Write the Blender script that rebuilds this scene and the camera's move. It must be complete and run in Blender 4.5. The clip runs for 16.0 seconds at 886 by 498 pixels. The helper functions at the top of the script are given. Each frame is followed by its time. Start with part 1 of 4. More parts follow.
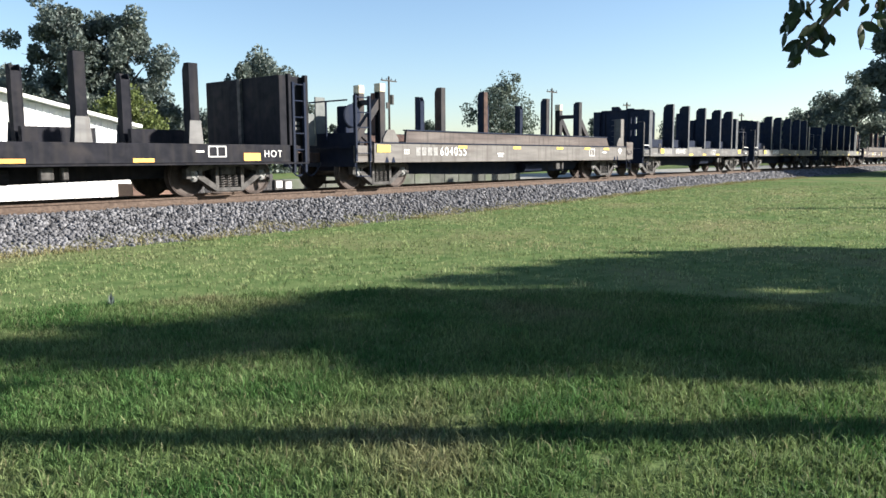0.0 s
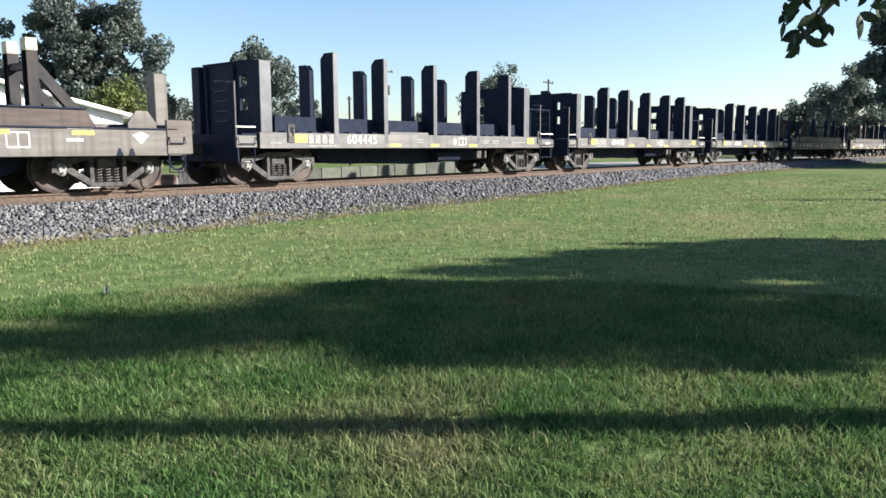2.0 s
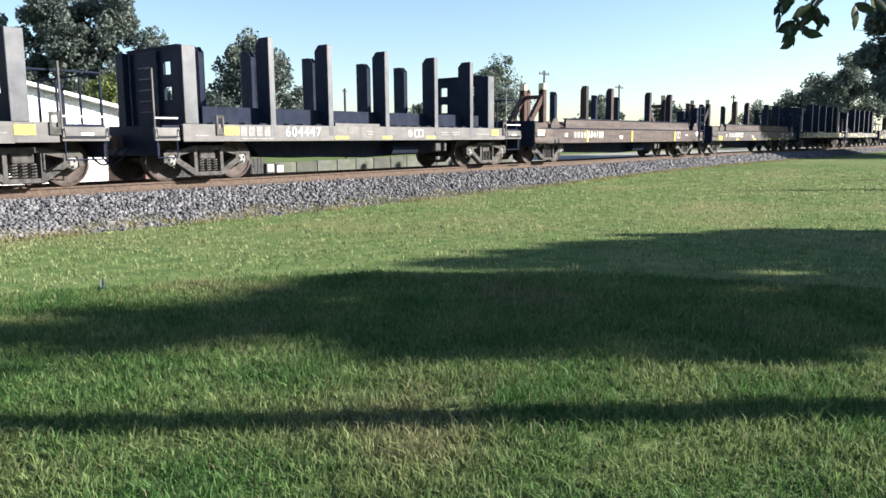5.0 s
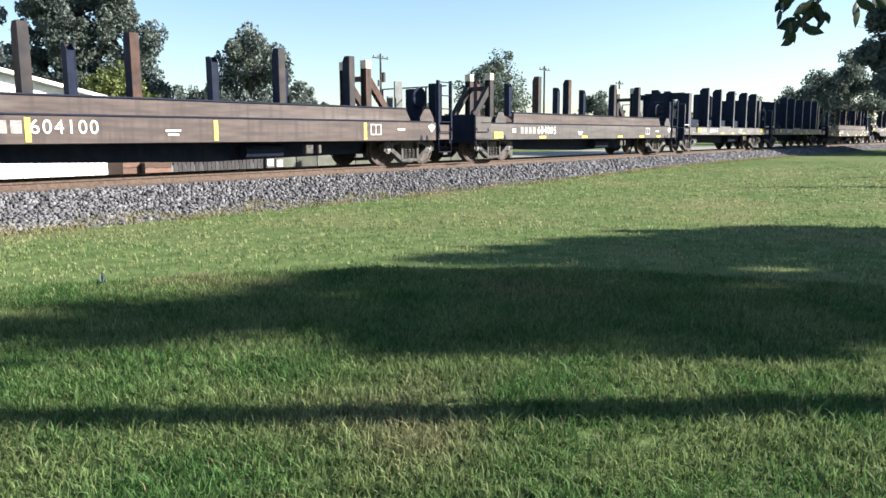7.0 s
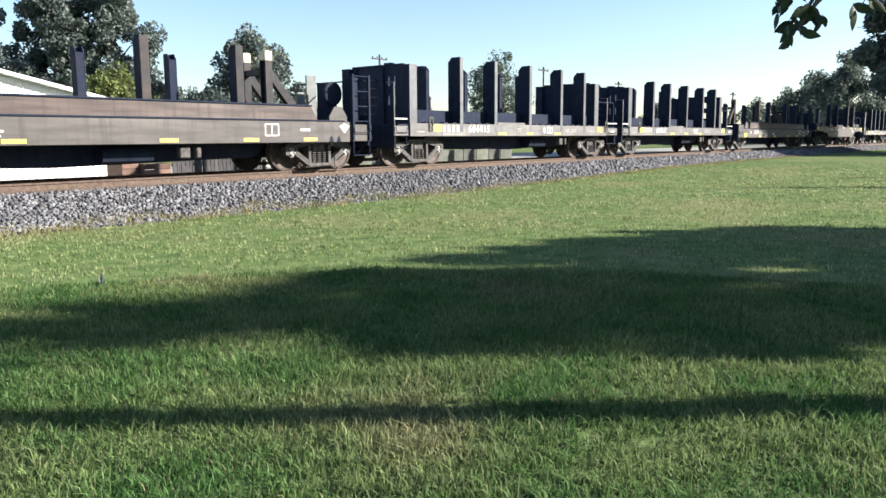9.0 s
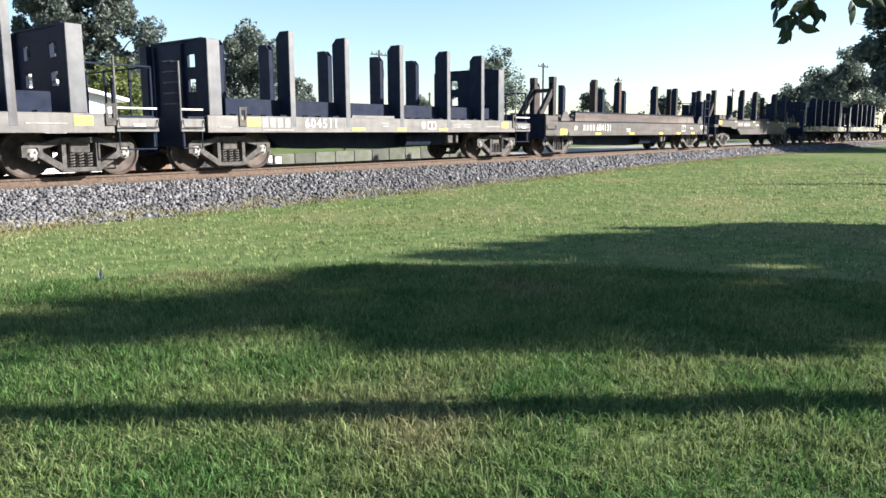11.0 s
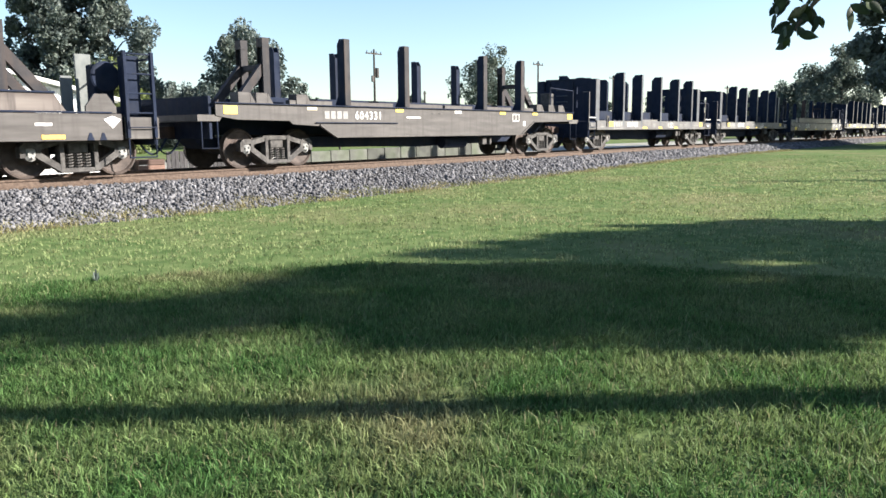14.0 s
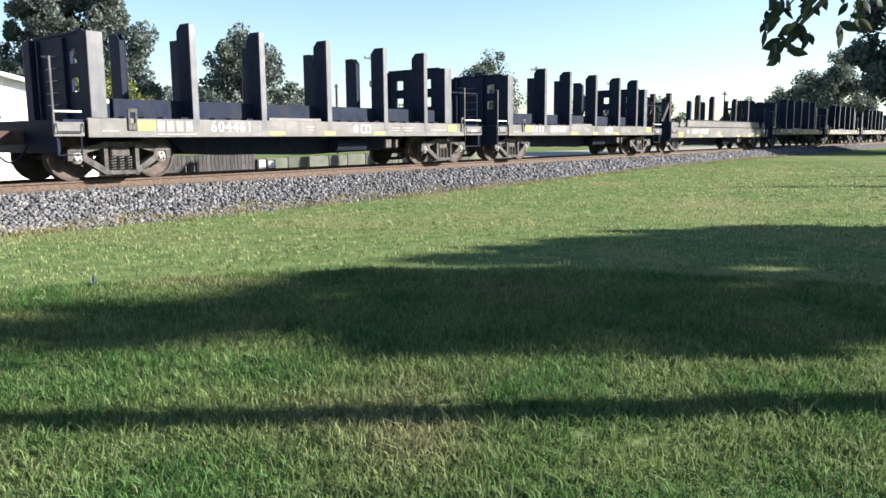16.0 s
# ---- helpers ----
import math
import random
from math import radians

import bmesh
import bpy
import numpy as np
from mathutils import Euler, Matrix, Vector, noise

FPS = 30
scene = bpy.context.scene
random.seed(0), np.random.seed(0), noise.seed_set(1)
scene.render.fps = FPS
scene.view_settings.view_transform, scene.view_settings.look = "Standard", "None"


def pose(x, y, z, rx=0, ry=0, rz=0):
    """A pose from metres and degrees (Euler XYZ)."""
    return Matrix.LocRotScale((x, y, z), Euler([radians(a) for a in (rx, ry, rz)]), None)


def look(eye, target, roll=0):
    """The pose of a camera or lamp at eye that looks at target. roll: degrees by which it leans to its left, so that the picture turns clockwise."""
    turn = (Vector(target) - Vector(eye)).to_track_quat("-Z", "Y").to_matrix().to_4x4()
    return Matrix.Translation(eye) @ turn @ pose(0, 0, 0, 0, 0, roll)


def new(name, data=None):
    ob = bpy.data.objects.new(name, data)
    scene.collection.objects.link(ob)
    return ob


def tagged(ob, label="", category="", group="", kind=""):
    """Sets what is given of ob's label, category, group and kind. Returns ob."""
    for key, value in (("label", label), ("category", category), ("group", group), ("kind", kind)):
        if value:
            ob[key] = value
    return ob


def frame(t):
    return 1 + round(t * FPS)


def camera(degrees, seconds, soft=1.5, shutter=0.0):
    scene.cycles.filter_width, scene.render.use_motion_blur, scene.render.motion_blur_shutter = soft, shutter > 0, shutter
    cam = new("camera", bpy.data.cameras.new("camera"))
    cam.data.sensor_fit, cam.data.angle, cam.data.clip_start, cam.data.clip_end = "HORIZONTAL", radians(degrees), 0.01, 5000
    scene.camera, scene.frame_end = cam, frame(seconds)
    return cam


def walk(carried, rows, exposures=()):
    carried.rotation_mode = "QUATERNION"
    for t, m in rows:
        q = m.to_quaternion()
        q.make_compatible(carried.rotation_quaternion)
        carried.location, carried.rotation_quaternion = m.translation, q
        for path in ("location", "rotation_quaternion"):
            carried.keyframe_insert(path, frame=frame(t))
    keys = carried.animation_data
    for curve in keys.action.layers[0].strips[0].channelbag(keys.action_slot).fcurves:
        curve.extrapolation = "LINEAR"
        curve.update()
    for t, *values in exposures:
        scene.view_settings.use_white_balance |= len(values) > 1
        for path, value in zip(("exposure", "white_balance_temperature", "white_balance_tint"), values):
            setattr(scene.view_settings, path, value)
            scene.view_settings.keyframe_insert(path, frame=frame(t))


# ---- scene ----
EYE = (0.0, 0.0, 1.5)
PATH = [  # seconds, heading, tilt, lean in degrees
    (0.0, -50.48, -6.70, 0.36),
    (0.5, -50.54, -6.70, 0.38),
    (1.0, -50.37, -6.67, 0.42),
    (1.5, -50.59, -7.19, 0.48),
    (2.0, -50.76, -7.37, 0.26),
    (2.5, -50.64, -7.55, 0.47),
    (3.0, -50.85, -7.52, 0.67),
    (3.5, -50.82, -7.40, 0.49),
    (4.0, -50.93, -7.74, 0.60),
    (6.5, -51.16, -8.10, 0.37),
    (7.0, -51.07, -8.30, 0.28),
    (7.5, -51.00, -8.35, 0.29),
    (8.0, -51.01, -8.04, 0.30),
    (8.5, -51.15, -8.12, 0.38),
    (9.0, -51.13, -8.24, 0.34),
    (11.5, -51.21, -8.57, 0.27),
    (12.0, -51.63, -8.47, 0.37),
    (12.5, -51.37, -8.56, 0.34),
    (13.0, -51.52, -8.49, 0.22),
    (13.5, -51.48, -8.74, 0.37),
    (14.0, -51.51, -8.63, 0.53),
    (14.5, -51.82, -8.16, 0.46),
    (15.0, -51.68, -8.36, 0.56),
    (15.5, -51.60, -8.31, 0.50),
    (16.0, -51.66, -8.26, 0.40),
]
cam = camera(60.0, 16.0, soft=1.55)
walk(cam, [(t, pose(*EYE, 90 + tilt, lean, head)) for t, head, tilt, lean in PATH], exposures=[(0.0, 1.70, 6280, 11), (1.5, 1.74, 6280, 11), (4.0, 1.84, 6300, 12), (7.0, 1.90, 6320, 12), (12.5, 2.0, 6360, 12), (16.0, 1.98, 6360, 12)])

SECONDS = 16.0
TRACK_Y = 15.80      # centre line of the track
RAIL_Z = 0.707       # top of the rails
SPEED = 10.21        # the train runs towards -x
SUN_AZ = (0.623, -0.782)   # horizontal direction towards the sun
SUN_EL = 24.0

# ---- light ----
world = bpy.data.worlds.new("world")
scene.world = world
world.use_nodes = True
wn = world.node_tree.nodes
sky = wn.new("ShaderNodeTexSky")
sky.sky_type = "NISHITA"
sky.sun_disc = False
sky.sun_elevation = radians(SUN_EL)
sky.sun_rotation = math.atan2(SUN_AZ[0], SUN_AZ[1])
sky.air_density, sky.dust_density, sky.ozone_density = 1.0, 0.5, 2.4
wn["Background"].inputs["Strength"].default_value = 0.06
world.node_tree.links.new(sky.outputs[0], wn["Background"].inputs["Color"])
sun_lamp = bpy.data.lights.new("sun", "SUN")
sun_lamp.energy, sun_lamp.angle, sun_lamp.color = 4.6, radians(1.0), (1.0, 0.93, 0.82)
sun_ob = new("sun", sun_lamp)
ce = math.cos(radians(SUN_EL))
sun_ob.matrix_world = look((0, 0, 60), (-SUN_AZ[0] * ce, -SUN_AZ[1] * ce, 60 - math.sin(radians(SUN_EL))))


# ---- materials ----
def surface(name, a, b, scale=8.0, rough=0.8, metal=0.0, bump=0.0, bscale=60.0, c=None, cscale=1.5, cmix=0.5, random_by="", spec=0.5, stretch=(1, 1, 1), trans=0.0, streak=None):
    """Two tones mixed by grain, a third in larger patches, fine relief."""
    m = bpy.data.materials.new(name)
    m.use_nodes = True
    n, l = m.node_tree.nodes, m.node_tree.links
    p = n["Principled BSDF"]
    tc, mp = n.new("ShaderNodeTexCoord"), n.new("ShaderNodeMapping")
    mp.inputs["Scale"].default_value = stretch
    # every piece takes its own part of the pattern
    own, spread, shift = n.new("ShaderNodeObjectInfo"), n.new("ShaderNodeVectorMath"), n.new("ShaderNodeVectorMath")
    spread.operation, shift.operation = "SCALE", "ADD"
    spread.inputs[0].default_value = (31.0, 17.0, 23.0)
    l.new(own.outputs["Random"], spread.inputs["Scale"])
    l.new(tc.outputs["Object"], shift.inputs[0])
    l.new(spread.outputs[0], shift.inputs[1])
    l.new(shift.outputs[0], mp.inputs[0])

    def noise_tex(s, detail=5.0):
        t = n.new("ShaderNodeTexNoise")
        t.inputs["Scale"].default_value, t.inputs["Detail"].default_value = s, detail
        l.new(mp.outputs[0], t.inputs["Vector"])
        return t

    def mixer(fac, x, y, lo=0.35, hi=0.65):
        r = n.new("ShaderNodeMapRange")
        r.inputs[1].default_value, r.inputs[2].default_value = lo, hi
        l.new(fac, r.inputs[0])
        mx = n.new("ShaderNodeMix")
        mx.data_type = "RGBA"
        l.new(r.outputs[0], mx.inputs[0])
        for s, v in ((6, x), (7, y)):
            if isinstance(v, tuple):
                mx.inputs[s].default_value = (*v, 1)
            else:
                l.new(v, mx.inputs[s])
        return mx.outputs[2]
    out = mixer(noise_tex(scale).outputs["Fac"], a, b)
    if c:
        r = noise_tex(cscale, 6.0)
        out = mixer(r.outputs["Fac"], out, c, 0.62 - 0.3 * cmix, 0.9 - 0.3 * cmix)
    if streak:
        # rain has drawn drips down the sides
        mp2, drip = n.new("ShaderNodeMapping"), n.new("ShaderNodeTexNoise")
        mp2.inputs["Scale"].default_value = (7.0, 7.0, 0.45)
        drip.inputs["Scale"].default_value, drip.inputs["Detail"].default_value = 1.0, 7.0
        l.new(shift.outputs[0], mp2.inputs[0])
        l.new(mp2.outputs[0], drip.inputs["Vector"])
        out = mixer(drip.outputs["Fac"], out, streak, 0.5, 0.78)
    if random_by:
        src = n.new("ShaderNodeObjectInfo").outputs["Random"] if random_by == "object" else n.new("ShaderNodeNewGeometry").outputs["Random Per Island"]
        hsv = n.new("ShaderNodeHueSaturation")
        r = n.new("ShaderNodeMapRange")
        r.inputs[3].default_value, r.inputs[4].default_value = (0.4, 1.5) if random_by == "straw" else (0.6, 1.4)
        if random_by == "straw":
            # some blades have dried to straw
            pick = n.new("ShaderNodeMath")
            pick.operation = "FRACT"
            mul = n.new("ShaderNodeMath")
            mul.operation = "MULTIPLY"
            mul.inputs[1].default_value = 37.0
            l.new(src, mul.inputs[0])
            l.new(mul.outputs[0], pick.inputs[0])
            out = mixer(pick.outputs[0], out, (0.23, 0.215, 0.12), 0.90, 1.0)
        l.new(src, r.inputs[0])
        l.new(r.outputs[0], hsv.inputs["Value"])
        l.new(out, hsv.inputs["Color"])
        out = hsv.outputs[0]
    l.new(out, p.inputs["Base Color"])
    p.inputs["Roughness"].default_value, p.inputs["Metallic"].default_value = rough, metal
    p.inputs["Specular IOR Level"].default_value = spec
    if bump:
        bt = n.new("ShaderNodeBump")
        bt.inputs["Strength"].default_value, bt.inputs["Distance"].default_value = bump, 0.02
        l.new(noise_tex(bscale, 8.0).outputs["Fac"], bt.inputs["Height"])
        l.new(bt.outputs[0], p.inputs["Normal"])
    if trans:
        tr = n.new("ShaderNodeBsdfTranslucent")
        l.new(out, tr.inputs["Color"])
        ms = n.new("ShaderNodeMixShader")
        ms.inputs[0].default_value = trans
        l.new(p.outputs[0], ms.inputs[1])
        l.new(tr.outputs[0], ms.inputs[2])
        l.new(ms.outputs[0], n["Material Output"].inputs["Surface"])
    return m


M_LAWN = surface("lawn", (0.068, 0.110, 0.038), (0.125, 0.165, 0.064), 3.0, 0.95, bump=0.6, bscale=40, c=(0.18, 0.165, 0.085), cscale=0.35, cmix=0.45, spec=0.03)
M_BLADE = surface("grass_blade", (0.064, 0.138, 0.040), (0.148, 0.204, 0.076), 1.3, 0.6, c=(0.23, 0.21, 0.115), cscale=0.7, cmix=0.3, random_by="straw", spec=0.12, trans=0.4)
# far blades: sunlit tips and haze are put into this paler colour
M_BLADE_FAR = surface("grass_blade_far_brightened", (0.185, 0.245, 0.100), (0.280, 0.315, 0.152), 0.8, 0.7, c=(0.34, 0.315, 0.18), cscale=0.35, cmix=0.4, random_by="island", spec=0.1, trans=0.4)
M_STRAW = surface("dry_grass", (0.20, 0.18, 0.085), (0.30, 0.27, 0.14), 2.0, 0.8, c=(0.12, 0.15, 0.05), cscale=0.9, cmix=0.5, random_by="island", spec=0.15, trans=0.25)
M_BALLAST = surface("ballast_bed", (0.028, 0.027, 0.027), (0.12, 0.116, 0.117), 16.0, 0.95, bump=1.0, bscale=16, spec=0.15)
M_STONE = surface("stone", (0.060, 0.060, 0.065), (0.165, 0.163, 0.17), 5.0, 0.85, bump=0.3, bscale=40, random_by="island", spec=0.3)
M_RAIL = surface("rail_rust", (0.07, 0.05, 0.04), (0.125, 0.092, 0.072), 20.0, 0.8, 0.1, 0.3, spec=0.2)
M_TIE = surface("tie_wood", (0.07, 0.055, 0.045), (0.13, 0.105, 0.085), 12.0, 0.9, bump=0.5, stretch=(6, 1, 6))
# black weathered steel; the blue of skylit shade is put into its colour
M_DARK = surface("black_weathered_steel_shade_blue", (0.0105, 0.0155, 0.031), (0.017, 0.0235, 0.043), 5.0, 0.8, 0.0, 0.15, c=(0.030, 0.031, 0.036), cscale=1.6, cmix=0.2, spec=0.1, streak=(0.022, 0.025, 0.034))
M_GREY = surface("dusty_grey_steel", (0.064, 0.063, 0.065), (0.105, 0.103, 0.102), 4.0, 0.5, 0.0, 0.2, c=(0.16, 0.152, 0.142), cscale=1.2, cmix=0.4, stretch=(0.5, 1, 1.5), spec=0.5, streak=(0.060, 0.050, 0.043))
# the stakes' steel again, its colour lightened as if sunlit
M_FLANGE = surface("dark_grey_steel_sunlit", (0.040, 0.046, 0.057), (0.072, 0.080, 0.094), 4.0, 0.45, 0.0, 0.15, c=(0.11, 0.112, 0.118), cscale=1.6, cmix=0.35, spec=0.5, streak=(0.036, 0.034, 0.036))
M_BROWN = surface("brown_weathered_steel", (0.036, 0.026, 0.024), (0.074, 0.054, 0.048), 3.0, 0.6, 0.0, 0.2, c=(0.155, 0.135, 0.122), cscale=0.8, cmix=0.36, stretch=(0.3, 1, 3.0), spec=0.3, streak=(0.030, 0.022, 0.021))
M_TAUPE = surface("taupe_weathered_steel", (0.084, 0.077, 0.071), (0.13, 0.121, 0.112), 3.0, 0.6, 0.0, 0.15, c=(0.060, 0.040, 0.032), cscale=0.9, cmix=0.4, stretch=(0.35, 1, 2.5), spec=0.4, streak=(0.055, 0.045, 0.040))
M_UMBER = surface("umber_weathered_steel", (0.040, 0.036, 0.034), (0.068, 0.062, 0.059), 3.0, 0.6, 0.0, 0.15, c=(0.115, 0.106, 0.098), cscale=0.9, cmix=0.3, stretch=(0.35, 1, 2.5), spec=0.35, streak=(0.030, 0.025, 0.024))
M_POST = surface("dark_post_steel", (0.015, 0.0155, 0.019), (0.031, 0.029, 0.031), 4.0, 0.65, 0.0, 0.2, c=(0.058, 0.043, 0.037), cscale=1.8, cmix=0.28, spec=0.2, streak=(0.045, 0.032, 0.028))
M_MARK = surface("faded_white_paint", (0.27, 0.265, 0.255), (0.17, 0.167, 0.162), 14.0, 0.8)
M_RUST = surface("rusty_steel", (0.040, 0.026, 0.023), (0.085, 0.050, 0.040), 6.0, 0.8, 0.0, 0.3, c=(0.045, 0.042, 0.042), cscale=2.0, cmix=0.5, spec=0.2, streak=(0.11, 0.068, 0.052))
M_TRUCK = surface("cast_steel_dusty", (0.042, 0.040, 0.039), (0.092, 0.087, 0.083), 9.0, 0.8, 0.0, 0.3, spec=0.25)
M_WHEEL = surface("wheel_steel", (0.040, 0.031, 0.028), (0.082, 0.064, 0.056), 6.0, 0.65, 0.1, 0.2, spec=0.25)
M_WHITE = surface("white_lettering", (0.72, 0.72, 0.70), (0.55, 0.54, 0.52), 14.0, 0.7)
M_YELLOW = surface("yellow_reflector", (0.80, 0.60, 0.06), (0.72, 0.48, 0.05), 9.0, 0.5)
M_CREAM = surface("faded_cream_paint", (0.40, 0.35, 0.22), (0.48, 0.44, 0.33), 9.0, 0.7)
M_ORANGE = surface("orange_reflector", (0.75, 0.36, 0.06), (0.65, 0.30, 0.05), 9.0, 0.5)
M_BLACK = surface("black_paint_steel", (0.011, 0.012, 0.016), (0.020, 0.020, 0.025), 5.0, 0.85, 0.0, 0.15, c=(0.045, 0.040, 0.039), cscale=1.6, cmix=0.25, spec=0.1, streak=(0.030, 0.028, 0.029))
M_PALE = surface("pale_grey_panel", (0.20, 0.20, 0.195), (0.26, 0.26, 0.25), 5.0, 0.8, bump=0.1, spec=0.2)
M_PANEL = surface("grey_green_panel", (0.10, 0.112, 0.110), (0.145, 0.155, 0.150), 5.0, 0.7, bump=0.1, spec=0.3)
M_WALL = surface("white_metal_siding", (0.80, 0.80, 0.79), (0.72, 0.72, 0.71), 2.0, 0.6, bump=0.1)
M_BARK = surface("bark", (0.06, 0.048, 0.038), (0.11, 0.09, 0.07), 9.0, 0.95, bump=0.8, bscale=20, stretch=(1, 1, 0.3))
# distance haze is mixed into the colours of M_LEAF and M_LEAF_FAR
M_LEAF = surface("leaf", (0.074, 0.097, 0.090), (0.120, 0.146, 0.122), 0.4, 0.55, random_by="island", spec=0.4, trans=0.35)
M_LEAF_FAR = surface("hazy_leaf", (0.075, 0.098, 0.082), (0.115, 0.14, 0.112), 0.4, 0.7, random_by="island", spec=0.2, trans=0.35)
M_LEAF_LIGHT = surface("leaf_light", (0.10, 0.13, 0.04), (0.155, 0.18, 0.06), 0.6, 0.6, random_by="island", spec=0.3, trans=0.35)
M_POLE = surface("pole_wood", (0.045, 0.04, 0.036), (0.08, 0.072, 0.064), 5.0, 0.9, bump=0.3, stretch=(1, 1, 0.1), spec=0.1)


# ---- mesh helpers ----
def part(name, bm, material, parent=None, label="", smooth=False):
    me = bpy.data.meshes.new(name)
    bmesh.ops.recalc_face_normals(bm, faces=bm.faces)
    bm.to_mesh(me)
    bm.free()
    me.materials.append(material)
    if smooth:
        me.polygons.foreach_set("use_smooth", [True] * len(me.polygons))
    ob = new(name, me)
    ob.parent = parent
    if label:
        ob["label"] = label
    return ob


def mesh_of(name, verts, faces, material):
    """One mesh from arrays of vertices and of equal-sided faces."""
    verts, faces = np.asarray(verts, np.float32), np.asarray(faces, np.int32)
    me = bpy.data.meshes.new(name)
    me.vertices.add(len(verts))
    me.vertices.foreach_set("co", verts.ravel())
    k = faces.shape[1]
    me.loops.add(faces.size)
    me.loops.foreach_set("vertex_index", faces.ravel())
    me.polygons.add(len(faces))
    me.polygons.foreach_set("loop_start", np.arange(0, faces.size, k, dtype=np.int32))
    me.update(calc_edges=True)
    me.materials.append(material)
    return new(name, me)


def box(bm, x0, x1, y0, y1, z0, z1, bevel=0.0):
    v = [bm.verts.new((x, y, z)) for x in (x0, x1) for y in (y0, y1) for z in (z0, z1)]
    f = [bm.faces.new([v[i] for i in q]) for q in ((0, 1, 3, 2), (4, 6, 7, 5), (0, 4, 5, 1), (2, 3, 7, 6), (0, 2, 6, 4), (1, 5, 7, 3))]
    if bevel:
        edges = list({e for q in f for e in q.edges})
        bmesh.ops.bevel(bm, geom=edges, offset=bevel, segments=1, affect="EDGES")


def prism(bm, outline, y0, y1, axis="y"):
    """An outline of (x, z) pushed from y0 to y1; axis x: an outline of (y, z) pushed along x; axis z: (x, y) pushed up."""
    def at(a, b, c):
        return {"y": (a, c, b), "x": (c, a, b), "z": (a, b, c)}[axis]
    lo = [bm.verts.new(at(a, b, y0)) for a, b in outline]
    hi = [bm.verts.new(at(a, b, y1)) for a, b in outline]
    bm.faces.new(lo)
    bm.faces.new(hi[::-1])
    n = len(outline)
    for i in range(n):
        bm.faces.new((lo[i], lo[(i + 1) % n], hi[(i + 1) % n], hi[i]))


def bar(bm, a, b, w, d, y0=None):
    """A straight flat bar in the xz plane from a to b, w wide, between y0 and y0 + d."""
    (ax, az), (bx, bz) = a, b
    k = w / 2 / math.hypot(bx - ax, bz - az)
    nx, nz = -(bz - az) * k, (bx - ax) * k
    prism(bm, [(ax + nx, az + nz), (bx + nx, bz + nz), (bx - nx, bz - nz), (ax - nx, az - nz)], y0, y0 + d)


def tube(bm, pts, r, sides=8, r2=None):
    """A round rod along points, tapering to r2."""
    pts = [Vector(p) for p in pts]
    rings = []
    for i, p in enumerate(pts):
        d = (pts[min(i + 1, len(pts) - 1)] - pts[max(i - 1, 0)]).normalized()
        u = d.orthogonal().normalized() if i == 0 else (u - d * u.dot(d)).normalized()
        w = d.cross(u)
        rad = r if r2 is None else r + (r2 - r) * i / (len(pts) - 1)
        rings.append([bm.verts.new(p + (u * math.cos(t) + w * math.sin(t)) * rad) for t in (2 * math.pi * k / sides for k in range(sides))])
    for a, b in zip(rings, rings[1:]):
        for k in range(sides):
            bm.faces.new((a[k], a[(k + 1) % sides], b[(k + 1) % sides], b[k]))
    bm.faces.new(rings[0][::-1])
    bm.faces.new(rings[-1])


def lathe(bm, profile, sides=28, y=True):
    """A profile of (radius, offset) turned about the y axis."""
    rings = [[bm.verts.new((r * math.cos(t), o, r * math.sin(t))) for t in (2 * math.pi * k / sides for k in range(sides))] for r, o in profile]
    for a, b in zip(rings, rings[1:]):
        for k in range(sides):
            bm.faces.new((a[k], a[(k + 1) % sides], b[(k + 1) % sides], b[k]))
    bm.faces.new(rings[0])
    bm.faces.new(rings[-1][::-1])


def text_part(words, size, x, y, z, parent, name="lettering", material=None):
    """Lettering that faces -y, its lower left corner at x, z."""
    cu = bpy.data.curves.new("words", "FONT")
    cu.body, cu.size, cu.extrude, cu.space_character = words, size, 0.002, 1.2
    tmp = bpy.data.objects.new("words", cu)
    me = bpy.data.meshes.new_from_object(tmp)
    bpy.data.objects.remove(tmp)
    me.transform(Matrix.Translation((x, y, z)) @ Matrix.Rotation(radians(90), 4, "X"))
    me.materials.clear()
    me.materials.append(material or M_WHITE)
    ob = new(name, me)
    ob.parent = parent
    return ob


# ---- ground ----
def lawn_height(x, y):
    """The lawn is nearly level, and rises a little far along the track."""
    far = max(0.0, min(1.0, (x - 12.0) / 26.0))
    return 0.02 + 0.012 * math.sin(x * 0.5) * math.cos(y * 0.6) + 0.05 * max(0.0, min(1.0, (y - 4.0) / 8.0)) + 0.20 * far * far * (3 - 2 * far)


def ground_grid(name, xs, ys, height, material):
    verts = [(x, y, height(x, y)) for x in xs for y in ys]
    n = len(ys)
    faces = [(i * n + j, (i + 1) * n + j, (i + 1) * n + j + 1, i * n + j + 1) for i in range(len(xs) - 1) for j in range(n - 1)]
    ob = mesh_of(name, verts, faces, material)
    ob.data.polygons.foreach_set("use_smooth", [True] * len(faces))
    return ob


TOE = TRACK_Y - 3.45
axis_x = [-2500, -900, -300, -120, -60, -30] + [i * 0.5 - 15 for i in range(111)] + [45, 52, 60, 75, 95, 130, 180, 300, 900, 2500]
axis_y = [-2500, -600, -150, -60, -30, -15] + [i * 0.5 - 8 for i in range(42)] + [TOE + 0.2, TRACK_Y, TRACK_Y + 3.2, 22, 28, 40, 60, 100, 200, 600, 2500]


def ground_height(x, y):
    return lawn_height(x, min(y, TOE))


ground = ground_grid("ground", axis_x, axis_y, ground_height, M_LAWN)
tagged(ground, "mown green lawn with drier yellowish patches beside the track", "lawn", kind="structure")


